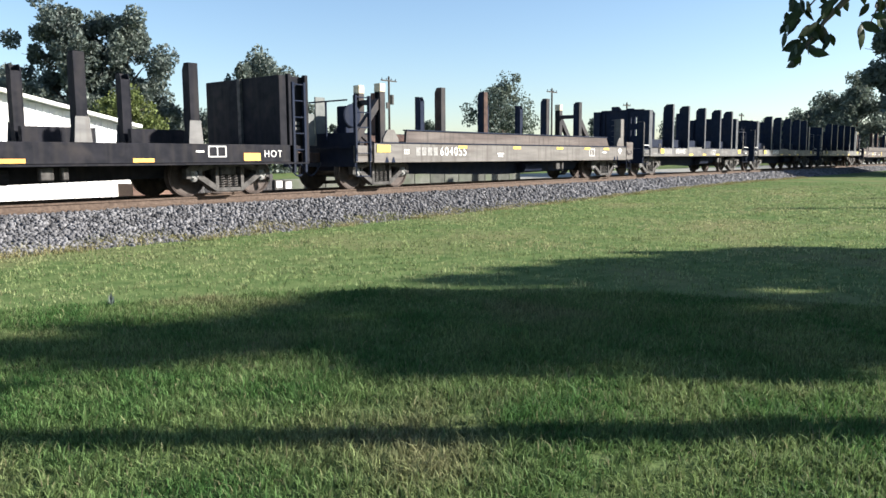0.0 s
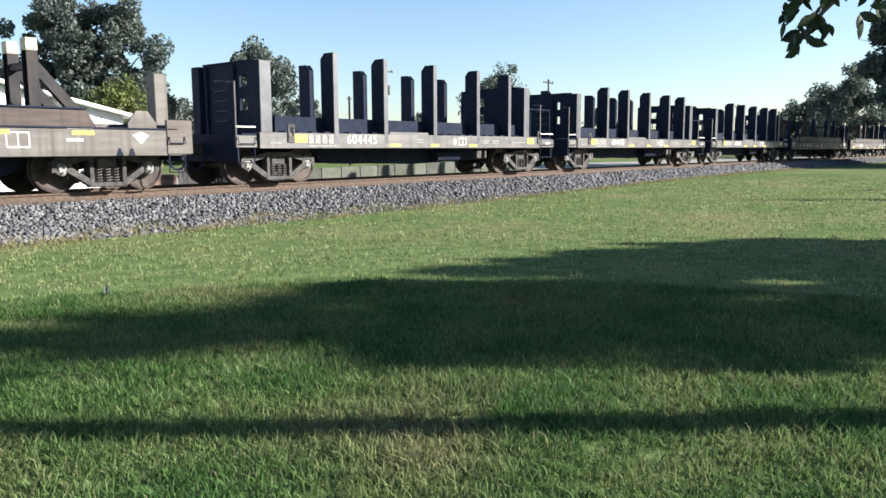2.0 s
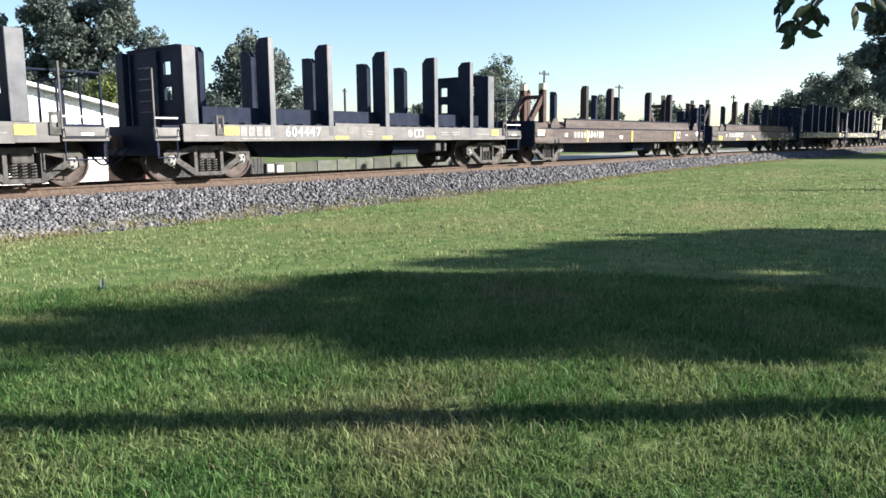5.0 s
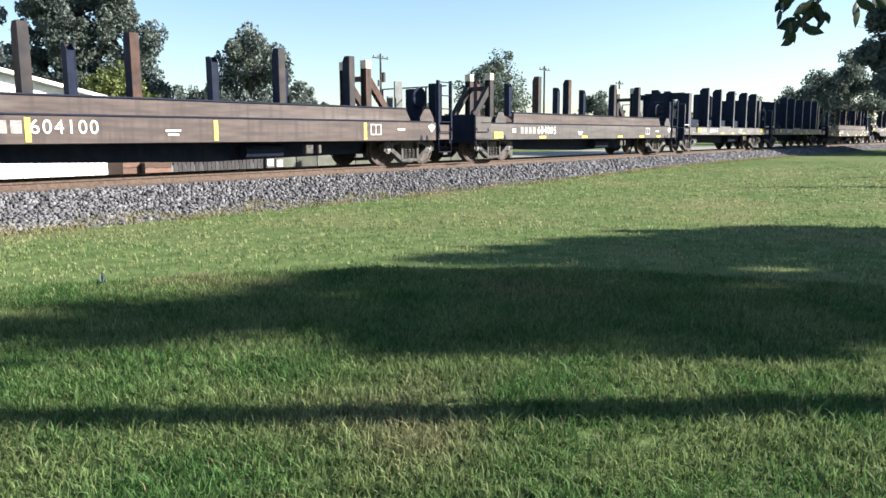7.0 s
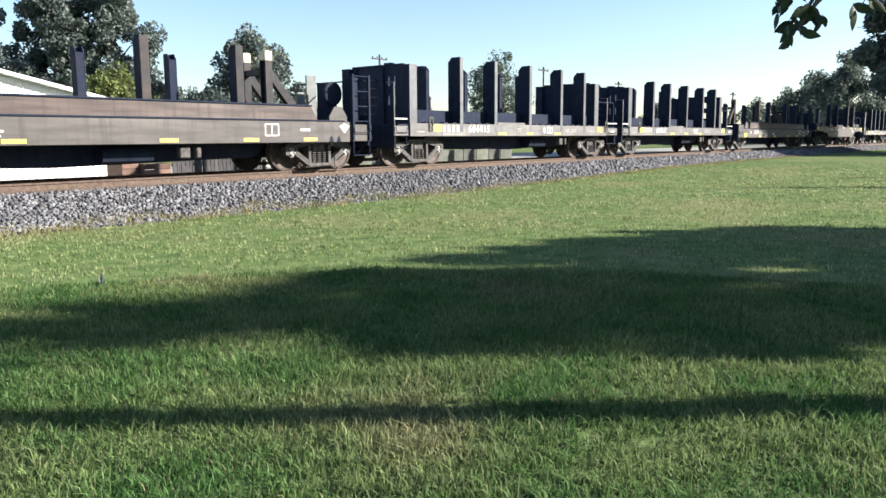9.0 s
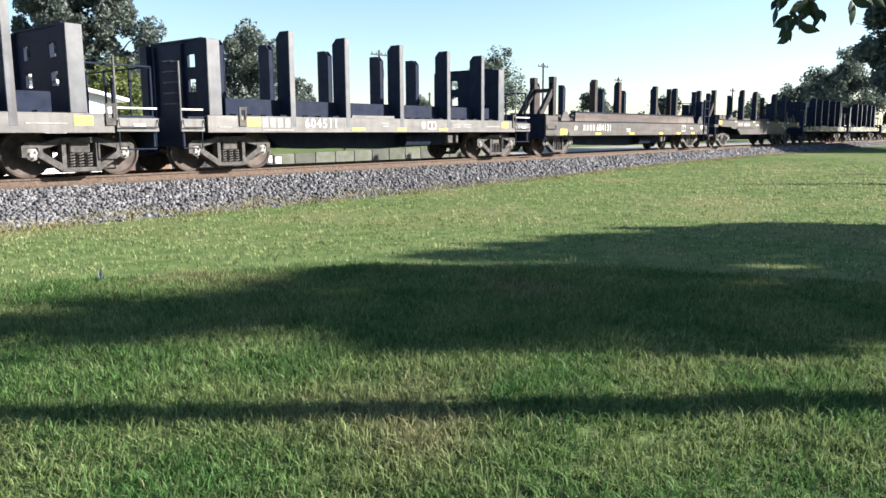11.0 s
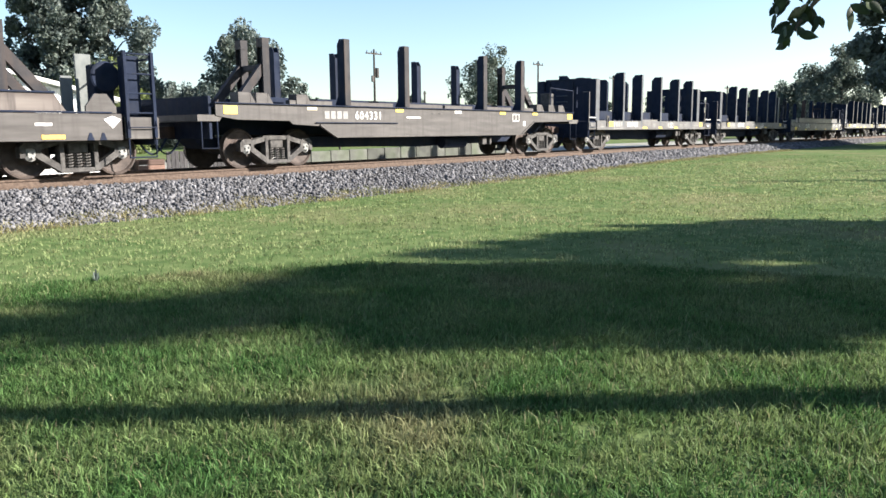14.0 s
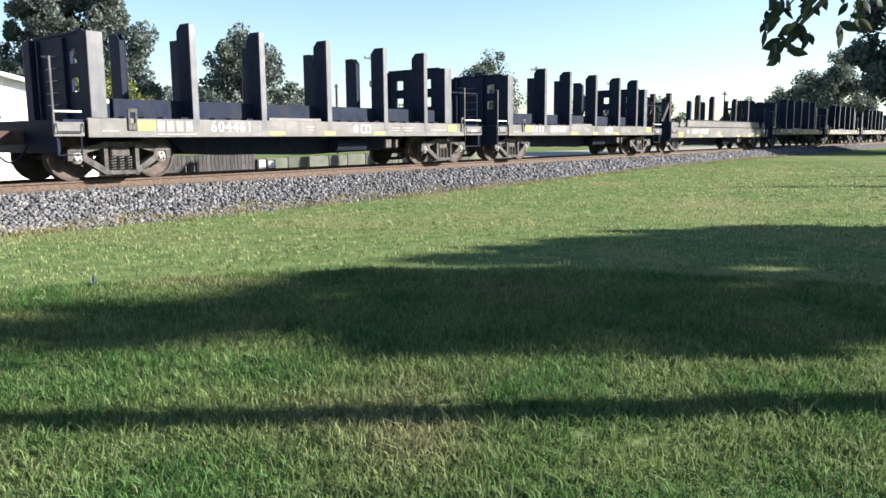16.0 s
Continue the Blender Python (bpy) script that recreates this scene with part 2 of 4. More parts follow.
def bed_height(d):
    """Height of the ballast at the distance d from the track's centre line."""
    d = abs(d)
    return RAIL_Z - 0.19 if d < 1.75 else RAIL_Z - 0.19 - (d - 1.75) * 0.27


bed_d = [-3.75, -3.3, -2.9, -2.4, -1.75, -1.2, 0, 1.2, 1.75, 2.4, 3.3, 3.75]
bed = ground_grid("ballast", [i * 2.0 - 60 for i in range(200)], [TRACK_Y + d for d in bed_d], lambda x, y: bed_height(y - TRACK_Y) + 0.02 * noise.noise((x, y * 3, 0)), M_BALLAST)
tagged(bed, "grey crushed-stone ballast bed under the railway track", "ballast", kind="structure")


def stones():
    rng = np.random.default_rng(4)
    n = 36000
    x = 3.0 + 77.0 * rng.random(n) ** 1.9
    d = -1.25 - 2.35 * rng.random(n)
    phi = (1 + 5 ** 0.5) / 2
    ico = np.array([(-1, phi, 0), (1, phi, 0), (-1, -phi, 0), (1, -phi, 0), (0, -1, phi), (0, 1, phi), (0, -1, -phi), (0, 1, -phi), (phi, 0, -1), (phi, 0, 1), (-phi, 0, -1), (-phi, 0, 1)]) / 1.9
    tri = np.array([(0, 11, 5), (0, 5, 1), (0, 1, 7), (0, 7, 10), (0, 10, 11), (1, 5, 9), (5, 11, 4), (11, 10, 2), (10, 7, 6), (7, 1, 8), (3, 9, 4), (3, 4, 2), (3, 2, 6), (3, 6, 8), (3, 8, 9), (4, 9, 5), (2, 4, 11), (6, 2, 10), (8, 6, 7), (9, 8, 1)])
    size = rng.uniform(0.022, 0.056, n) * (1 + np.clip((x - 15) / 25, 0, 1.2))
    shape = ico[None] * rng.uniform(0.6, 1.25, (n, 12, 1)) * rng.uniform(0.6, 1.2, (n, 1, 3))
    z = np.array([bed_height(q) for q in d]) + rng.uniform(-0.005, 0.03, n)
    verts = shape * size[:, None, None] + np.stack([x, TRACK_Y + d, z], 1)[:, None]
    faces = tri[None] + (np.arange(n) * 12)[:, None, None]
    return mesh_of("ballast_stones", verts.reshape(-1, 3), faces.reshape(-1, 3), M_STONE)


tagged(stones(), "loose grey crushed stones of the track bed", "gravel", kind="stuff")


def track():
    thing = new("railway_track")
    tagged(thing, "railway track with rusty steel rails on wooden ties", "railway track", kind="structure")
    thing.location = (0, TRACK_Y, RAIL_Z)
    for side in (-1, 1):
        c = side * 0.7525
        prof = [(-0.075, -0.18), (0.075, -0.18), (0.075, -0.165), (0.012, -0.14), (0.012, -0.045), (0.036, -0.035), (0.036, -0.006), (0.03, 0), (-0.03, 0), (-0.036, -0.006), (-0.036, -0.035), (-0.012, -0.045), (-0.012, -0.14), (-0.075, -0.165)]
        bm = bmesh.new()
        prism(bm, [(c + a, b) for a, b in prof], -60, 320, "x")
        part("rail", bm, M_RAIL, thing)
    bm = bmesh.new()
    box(bm, -0.11, 0.11, -1.3, 1.3, -0.36, -0.178, 0.01)
    first = part("tie", bm, M_TIE, thing)
    for i in range(1, 150):
        ob = new("tie", first.data)
        ob.parent = thing
        ob.location = (2 + i * 0.5 + random.uniform(-0.02, 0.02), random.uniform(-0.04, 0.04), 0)
    first.location.x = 2


track()


def grass(name, n, near, far, tall, wide, seed, power, material):
    """Blades of grass scattered over the part of the lawn from near to far metres away."""
    rng = np.random.default_rng(seed)
    # tufts of a dozen blades that fan out from their middle
    m = n // 12
    ang = np.radians(rng.uniform(16, 88, m))
    dist = near + (far - near) * rng.random(m) ** power
    tuft = rng.integers(0, m, n)
    size = rng.uniform(0.6, 1.35, m)
    around, off = rng.uniform(0, 2 * np.pi, n), np.abs(rng.normal(0, 0.032, n)) * (1 + dist[tuft] / 12)
    x = np.sin(ang[tuft]) * dist[tuft] + np.cos(around) * off
    y = np.cos(ang[tuft]) * dist[tuft] + np.sin(around) * off
    keep = y < TOE + 0.05 + 0.15 * np.sin(x * 2.1) + 0.1 * np.sin(x * 5.3)
    x, y, tuft, around = x[keep], y[keep], tuft[keep], around[keep]
    n = len(x)
    z = np.array([ground_height(a, b) for a, b in zip(x, y)])
    # lusher and thinner patches
    lush = 0.75 + 0.35 * np.array([noise.noise((a * 1.1, b * 1.1, 3)) for a, b in zip(x, y)])
    h = tall * rng.uniform(0.5, 1.15, n) * lush * size[tuft] * np.where(rng.random(n) < 0.015, 1.6, 1.0)
    w = wide * rng.uniform(0.6, 1.2, n)
    if far > 10:
        # finer blades where the far stretch begins
        w = w * np.clip(dist[tuft] / 18, 0.45, 1.3)
    t = rng.uniform(0, 2 * np.pi, n)
    lean, la = rng.uniform(0.15, 0.95, n) * h, around + rng.normal(0, 0.8, n)
    base = np.stack([x, y, z - 0.01], 1)
    side = np.stack([np.cos(t), np.sin(t), np.zeros(n)], 1) * w[:, None]
    tip = np.stack([np.cos(la) * lean, np.sin(la) * lean, h * 0.95 - 0.25 * lean], 1)
    mid = tip * np.array([0.3, 0.3, 0.68])
    verts = np.stack([base - side, base + side, base + mid + side * 0.8, base + mid - side * 0.8, base + tip], 1)
    k = np.arange(n)[:, None] * 5
    faces = np.concatenate([k + np.array([[0, 1, 2]]), k + np.array([[0, 2, 3]]), k + np.array([[3, 2, 4]])])
    ob = mesh_of(name, verts.reshape(-1, 3), faces, material)
    return tagged(ob, "blades of mown green grass on the lawn", "grass", kind="stuff")


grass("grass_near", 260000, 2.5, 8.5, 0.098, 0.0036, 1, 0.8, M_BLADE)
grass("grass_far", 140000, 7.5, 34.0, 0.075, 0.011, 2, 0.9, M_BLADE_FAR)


def grass_around(n):
    """The same grass on the rest of the lawn round the camera."""
    rng = np.random.default_rng(12)
    x, y = rng.uniform(-14, 40, n), rng.uniform(-16, TOE, n)
    z = np.array([ground_height(a, b) for a, b in zip(x, y)]) - 0.01
    h, la = rng.uniform(0.03, 0.085, n), rng.uniform(0, 2 * np.pi, n)
    base = np.stack([x, y, z], 1)
    side = np.stack([np.cos(la + 1.5), np.sin(la + 1.5), np.zeros(n)], 1) * 0.007
    tip = np.stack([np.cos(la) * h * 0.5, np.sin(la) * h * 0.5, h], 1)
    verts = np.stack([base - side, base + side, base + tip], 1).reshape(-1, 3)
    ob = mesh_of("grass_around", verts, np.arange(n * 3).reshape(-1, 3), M_BLADE)
    return tagged(ob, "blades of mown green grass on the lawn", "grass", kind="stuff")


grass_around(140000)


def fringe():
    """Dry, uncut grass along the foot of the ballast."""
    rng = np.random.default_rng(8)
    n = 26000
    x = 3.5 + 45 * rng.random(n) ** 1.3
    y = TOE + 0.10 + rng.normal(0, 0.16, n) + 0.12 * np.sin(x * 2.1) + 0.08 * np.sin(x * 5.3)
    z = np.array([max(ground_height(a, b), bed_height(b - TRACK_Y)) for a, b in zip(x, y)]) - 0.01
    h = rng.uniform(0.03, 0.13, n)
    la = rng.uniform(0, 2 * np.pi, n)
    base = np.stack([x, y, z], 1)
    side = np.stack([np.cos(la + 1.5), np.sin(la + 1.5), np.zeros(n)], 1) * 0.006
    tip = np.stack([np.cos(la) * h * 0.5, np.sin(la) * h * 0.5, h], 1)
    verts = np.stack([base - side, base + side, base + tip], 1).reshape(-1, 3)
    ob = mesh_of("dry_grass", verts, np.arange(n * 3).reshape(-1, 3), M_STRAW)
    return tagged(ob, "dry yellowish grass along the edge of the ballast", "grass", kind="stuff")


fringe()


def weed(x, y):
    """A small dark broad-leaved weed."""
    bm = bmesh.new()
    for k in range(9):
        a = k * 2.4
        r, h = 0.03 + 0.012 * (k % 3), 0.06 + 0.03 * (k % 4)
        c, d = math.cos(a), math.sin(a)
        p = [(0, 0, 0), (c * r * 0.6 - d * 0.012, d * r * 0.6 + c * 0.012, h * 0.6), (c * r, d * r, h), (c * r * 0.6 + d * 0.012, d * r * 0.6 - c * 0.012, h * 0.6)]
        bm.faces.new([bm.verts.new(q) for q in p])
    ob = part("weed", bm, M_LEAF)
    ob.location = (x, y, ground_height(x, y))
    tagged(ob, "small dark weed standing in the lawn", "weed")


weed(3.75, 7.45)


def service_road():
    bm = bmesh.new()
    box(bm, 13.5, 220, 20.2, 33.0, 0.0, 0.31)
    ob = part("road", bm, M_GRAVEL)
    tagged(ob, "pale gravel service road behind the track", "road", kind="structure")


M_GRAVEL = surface("pale_gravel", (0.22, 0.215, 0.19), (0.32, 0.31, 0.28), 6.0, 0.95, bump=0.5, bscale=30, c=(0.16, 0.17, 0.11), cscale=0.6, cmix=0.4, spec=0.1)
service_road()


# ---- the train ----
# A car's own space: x from its left coupler pin, y = 0 on the centre line, z = 0 on the rails.
WHEEL_R = 0.457


def make_wheelset():
    bm = bmesh.new()
    r = WHEEL_R
    for s in (-1, 1):
        prof = [(0.10, 0.63), (0.13, 0.665), (r + 0.025, 0.672), (r + 0.025, 0.695), (r, 0.715), (r - 0.004, 0.80), (r - 0.04, 0.806), (r - 0.07, 0.775), (0.2, 0.75), (0.15, 0.81), (0.085, 0.815)]
        lathe(bm, [(a, s * b) for a, b in prof])
    lathe(bm, [(0.085, -1.0), (0.085, 1.0)], 14)
    for s in (-1, 1):
        lathe(bm, [(0.115, s * 0.93), (0.125, s * 1.06), (0.07, s * 1.1)], 14)
        for k in range(3):
            a = 2 * math.pi * k / 3
            box(bm, 0.06 * math.cos(a) - 0.018, 0.06 * math.cos(a) + 0.018, s * 1.112 - 0.014, s * 1.112 + 0.014, 0.06 * math.sin(a) - 0.018, 0.06 * math.sin(a) + 0.018)
    me = bpy.data.meshes.new("wheelset")
    bmesh.ops.recalc_face_normals(bm, faces=bm.faces)
    bm.to_mesh(me)
    bm.free()
    me.materials.append(M_WHEEL)
    me.materials.append(M_PALE)
    for p in me.polygons:
        p.material_index = 1 if abs(p.center.y) > 1.05 else 0
    return me


def make_side_frame():
    """The cast side of a bogie, about its middle, near side."""
    bm = bmesh.new()
    for s in (-1, 1):
        prism(bm, [(s * x, z) for x, z in ((0.70, 0.40), (0.72, 0.60), (0.78, 0.68), (1.0, 0.68), (1.09, 0.60), (1.09, 0.40), (1.0, 0.40), (0.98, 0.57), (0.80, 0.57), (0.78, 0.40))], -1.10, -0.92)
        bar(bm, (s * 0.74, 0.60), (s * 0.28, 0.71), 0.11, 0.17, -1.09)
        bar(bm, (s * 0.80, 0.47), (s * 0.33, 0.17), 0.12, 0.18, -1.10)
        bar(bm, (s * 0.33, 0.13), (s * 0.33, 0.70), 0.08, 0.19, -1.105)
    box(bm, -0.38, 0.38, -1.10, -0.92, 0.10, 0.19, 0.015)
    box(bm, -0.42, 0.42, -1.085, -0.92, 0.65, 0.76, 0.015)
    me = bpy.data.meshes.new("side_frame")
    bmesh.ops.recalc_face_normals(bm, faces=bm.faces)
    bm.to_mesh(me)
    bm.free()
    me.materials.append(M_TRUCK)
    return me


def make_spring():
    bm = bmesh.new()
    pts = [(0.07 * math.cos(t), 0.07 * math.sin(t), 0.185 + 0.27 * t / (2 * math.pi * 5)) for t in (2 * math.pi * k / 9 for k in range(46))]
    tube(bm, pts, 0.016, 5)
    me = bpy.data.meshes.new("spring")
    bm.to_mesh(me)
    bm.free()
    me.materials.append(M_TRUCK)
    return me


ME_WHEELSET, ME_SIDE, ME_SPRING = make_wheelset(), make_side_frame(), make_spring()
WHEELS = []          # every wheelset, to be turned
CARS = []            # (car, place of its left coupler at the clip's start)


def bogie(car, x):
    bm = bmesh.new()
    box(bm, -0.2, 0.2, -1.06, 1.06, 0.46, 0.66, 0.02)
    box(bm, -0.75, -0.65, -0.85, 0.85, 0.32, 0.42)
    box(bm, 0.65, 0.75, -0.85, 0.85, 0.32, 0.42)
    b = part("bogie", bm, M_TRUCK, car)
    b.location.x = x
    for s in (0, 1):
        ob = new("side_frame", ME_SIDE)
        ob.parent = b
        ob.rotation_euler.z = math.pi * s
    for dx in (-0.17, 0.0, 0.17):
        ob = new("spring", ME_SPRING)
        ob.parent, ob.location = b, (dx, -1.01, 0)
    for dx in (-0.889, 0.889):
        ob = new("wheelset", ME_WHEELSET)
        ob.parent = b
        WHEELS.append((ob, dx))


def coupler(car, length):
    for x, s in ((0, 1), (length, -1)):
        bm = bmesh.new()
        box(bm, min(x - s * 0.12, x + s * 0.9), max(x - s * 0.12, x + s * 0.9), -0.1, 0.1, 0.72, 0.98, 0.02)
        box(bm, x - 0.16, x + 0.16, -0.17, 0.17, 0.70, 1.0, 0.04)
        part("coupler", bm, M_RUST, car)
        bm = bmesh.new()
        pts = [(x + s * (0.55 - 0.7 * k / 8), -0.42, 0.72 - 0.34 * math.sin(math.pi * k / 8)) for k in range(9)]
        tube(bm, pts, 0.022, 6)
        part("air_hose", bm, M_DARK, car)


def stake(car, x, side, z0, z1, depth, width, material, flare=0.0, foot=0.0, front=None, drop=0.0):
    """An upright of two webs and a back plate, with a flange along the car's side."""
    s = side
    y = s * 1.5
    bm = bmesh.new()
    out = [(y - s * 0.025, z0), (y - s * 0.025, z1), (y - s * (depth * 0.7), z1), (y - s * depth, z1 - 0.14), (y - s * depth, z0 + foot), (y - s * (depth + flare), z0)]
    prism(bm, out, x - width / 2, x - width / 2 + 0.02, "x")
    prism(bm, out, x + width / 2 - 0.02, x + width / 2, "x")
    prism(bm, [(y - s * depth * 0.98, z0), (y - s * depth * 0.98, z1 - 0.14), (y - s * depth * 0.9, z1 - 0.14), (y - s * depth * 0.9, z0)], x - width / 2 + 0.02, x + width / 2 - 0.02, "x")
    post = part("stake", bm, material, car)
    bm = bmesh.new()
    box(bm, x - width / 2, x + width / 2, min(y, y - s * 0.024), max(y, y - s * 0.024), z0 - drop, z1, 0.006)
    part("flange", bm, front or material, post)
    return post


def grab(car, pts, r=0.014, material=None, name="grab_iron"):
    bm = bmesh.new()
    tube(bm, pts, r, 6)
    return part(name, bm, material or M_DARK, car)


def plate(car, x0, x1, z0, z1, y, material, name, label=""):
    bm = bmesh.new()
    box(bm, x0, x1, y - 0.006, y, z0, z1)
    return part(name, bm, material, car, label)


def mark_blocks(car, x, z, h, w, y, material=None):
    """The owner's mark, as plain upright blocks."""
    bm = bmesh.new()
    for k in range(4):
        a = x + k * w * 1.32
        box(bm, a, a + w, y - 0.005, y, z, z + h)
    return part("owner_mark", bm, material or M_MARK, car)


def outlined(car, x0, x1, z0, z1, y):
    bm = bmesh.new()
    t = 0.022
    for a, b, c, d in ((x0, x1, z0, z0 + t), (x0, x1, z1 - t, z1), (x0, x0 + t, z0 + t, z1 - t), (x1 - t, x1, z0 + t, z1 - t), ((x0 + x1) / 2 - t / 2, (x0 + x1) / 2 + t / 2, z0 + t, z1 - t)):
        box(bm, a, b, y - 0.005, y, c, d)
    return part("data_panel", bm, M_WHITE, car)


def underframe(car, x0, x1, z0, z1, material):
    bm = bmesh.new()
    c = (x0 + x1) / 2
    prism(bm, [(x0, z1), (x1, z1), (x1 - 0.3, z1 - 0.25), (c + 2.2, z0), (c - 2.2, z0), (x0 + 0.3, z1 - 0.25)], -0.35, 0.35)
    for y in (-0.62, 0.60):
        prism(bm, [(x0 + 2.5, z1), (x1 - 2.5, z1), (x1 - 2.9, z0 + 0.06), (c, z0 - 0.04), (x0 + 2.9, z0 + 0.06)], y, y + 0.02)
    part("underframe", bm, material, car)
    bm = bmesh.new()
    tube(bm, [(c + 0.8, -0.85, z1 - 0.24), (c + 1.9, -0.85, z1 - 0.24)], 0.17, 12)
    part("brake_cylinder", bm, material, car)
    for a, b in ((2.3, 2.55), (2.7, 2.82)):
        bm = bmesh.new()
        box(bm, c + a, c + b, -1.34, -1.2, z1 - 0.32, z1 - 0.08, 0.02)
        part("brake_valve", bm, M_TRUCK, car)


def bulkhead(car, x, face):
    """A pierced end wall across the car; face: the side that looks outwards along x."""
    z0, z1 = 1.2, 2.84
    wall = bmesh.new()
    xs = (x - 0.03, x + 0.03)
    for a, b in ((-1.04, -0.70), (-0.42, 0.42), (0.70, 1.04)) if face > 0 else ((-1.04, -0.70), (-0.42, 1.04)):
        box(wall, xs[0], xs[1], a, b, z0, z1)
    for a, b in ((-0.70, -0.42), (0.42, 0.70)) if face > 0 else ((-0.70, -0.42),):
        for c, d in ((z0, 1.74), (2.02, 2.28), (2.56, z1)):
            box(wall, xs[0], xs[1], a, b, c, d)
    part("bulkhead_plate", wall, M_DARK, car)
    for y in (-1.34, 1.02):
        bm = bmesh.new()
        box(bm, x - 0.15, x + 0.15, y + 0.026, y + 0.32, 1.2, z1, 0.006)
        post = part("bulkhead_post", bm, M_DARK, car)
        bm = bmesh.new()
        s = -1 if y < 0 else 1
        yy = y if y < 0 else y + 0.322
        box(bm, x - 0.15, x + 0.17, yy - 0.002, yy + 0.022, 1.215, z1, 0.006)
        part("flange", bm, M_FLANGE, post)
    if face < 0:
        for k in range(5):
            grab(car, [(x - 0.03, 0.0, 1.5 + k * 0.24), (x - 0.10, 0.02, 1.5 + k * 0.24), (x - 0.10, 0.48, 1.5 + k * 0.24), (x - 0.03, 0.5, 1.5 + k * 0.24)], 0.014, M_FLANGE, "rung")
    for y in (-0.3, 0.0, 0.3) if face > 0 else (-0.25, 0.85):
        bm = bmesh.new()
        box(bm, min(x + face * 0.03, x + face * 0.10), max(x + face * 0.03, x + face * 0.10), y - 0.03, y + 0.03, z0, z1 - 0.04)
        part("bulkhead_rib", bm, M_DARK, car)
    bm = bmesh.new()
    box(bm, x - 0.06, x + 0.06, -1.02, 1.02, z1 + 0.002, z1 + 0.05, 0.01)
    part("bulkhead_cap", bm, M_DARK, car)


def bulkhead_car(number):
    car = new("flat_car")
    L = 14.55
    bm = bmesh.new()
    box(bm, 1.18, 13.0, -1.5, -1.44, 0.84, 1.21, 0.008)
    part("side_sill", bm, M_GREY, car, "dusty grey side sill")
    bm = bmesh.new()
    box(bm, 1.18, 13.0, 1.44, 1.5, 0.84, 1.21, 0.008)
    part("side_sill", bm, M_GREY, car, "dusty grey side sill")
    bm = bmesh.new()
    box(bm, 0.75, 13.85, -1.43, 1.43, 1.12, 1.18)
    part("deck", bm, M_DARK, car)
    # low racks along the deck, with a row of chocks
    for y in (-1.14, 0.99):
        bm = bmesh.new()
        box(bm, 1.9, 12.0, y, y + 0.15, 1.18, 1.60, 0.01)
        part("load_rack", bm, M_DARK, car)
    bm = bmesh.new()
    box(bm, 0, 0.2, -1.42, -1.2, 1.182, 1.25, 0.01)
    chock = part("chock", bm, M_DARK, car)
    chock.location.x = 1.95
    for k in range(1, 24):
        ob = new("chock", chock.data)
        ob.parent, ob.location.x = car, 1.95 + k * 0.42
    bulkhead(car, 1.50, -1)
    bulkhead(car, 12.40, 1)
    for x, far_x in ((3.54, 3.42), (5.34, 4.99), (7.39, 7.12), (9.46, 9.30), (11.16, 11.0)):
        # the far row stands turned about the car's middle
        for s, at in ((-1, x), (1, far_x)):
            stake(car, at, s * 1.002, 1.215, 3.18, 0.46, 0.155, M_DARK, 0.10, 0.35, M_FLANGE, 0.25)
    bm = bmesh.new()
    box(bm, 5.5, 7.1, -1.47, -1.40, 1.212, 1.275)
    part("folded_strap_rail", bm, M_GREY, car)
    # end platforms, steps and rails
    for x0, x1 in ((0.55, 1.12), (13.05, 13.95)):
        for y in (-1.48, 1.42):
            bm = bmesh.new()
            box(bm, x0, x1, y, y + 0.06, 0.86, 1.13, 0.008)
            part("end_sill", bm, M_GREY, car)
        for z in (0.52,):
            grab(car, [(x0 + 0.06, -1.45, 0.88), (x0 + 0.06, -1.45, z), (x1 - 0.06, -1.45, z), (x1 - 0.06, -1.45, 0.88)], 0.017, M_DARK, "step")
        grab(car, [(x0 + 0.02, -1.46, 1.12), (x0 + 0.02, -1.46, 2.3), (x0 + 0.02, -1.2, 2.3)], 0.022, M_GREY, "handrail")
        grab(car, [(x0 + 0.04, -1.5, 1.1), (x0 + 0.04, -1.53, 0.95), (x1 - 0.04, -1.53, 0.95), (x1 - 0.04, -1.5, 1.1)], 0.012, M_DARK)
        grab(car, [(x0 + 0.02, -1.45, 1.32), (x1 - 0.02, -1.45, 1.32)], 0.02, M_WHITE)
    for y in (-1.3, -0.5, 0.5, 1.3):
        grab(car, [(13.92, y, 1.15), (13.92, y, 2.15)], 0.025, M_DARK, "handrail")
    grab(car, [(13.92, -1.3, 2.15), (13.92, 1.3, 2.15)], 0.02, M_DARK, "handrail")
    grab(car, [(12.3, -1.3, 2.15), (13.92, -1.3, 2.15)], 0.02, M_DARK, "handrail")
    grab(car, [(13.5, -0.6, 1.15), (13.5, -0.6, 1.95)], 0.05, M_DARK, "brake_stand")
    for x in (2.08, 12.92):
        bm = bmesh.new()
        for a, b, c, d in ((x - 0.1, x + 0.1, 0.98, 1.12), (x - 0.1, x - 0.05, 1.12, 1.4), (x + 0.05, x + 0.1, 1.12, 1.4), (x - 0.05, x + 0.05, 1.33, 1.4)):
            box(bm, a, b, -1.53, -1.502, c, d, 0.004)
        part("lifting_lug", bm, M_TRUCK, car)
    for x in (0.62, 13.86):
        bm = bmesh.new()
        box(bm, x, x + 0.07, -1.4, 1.4, 0.55, 1.16, 0.01)
        part("end_wall", bm, M_DARK, car)
    underframe(car, 0.9, 13.7, 0.42, 0.84, M_DARK)
    for x in (2.04, 12.51):
        bogie(car, x)
    coupler(car, L)
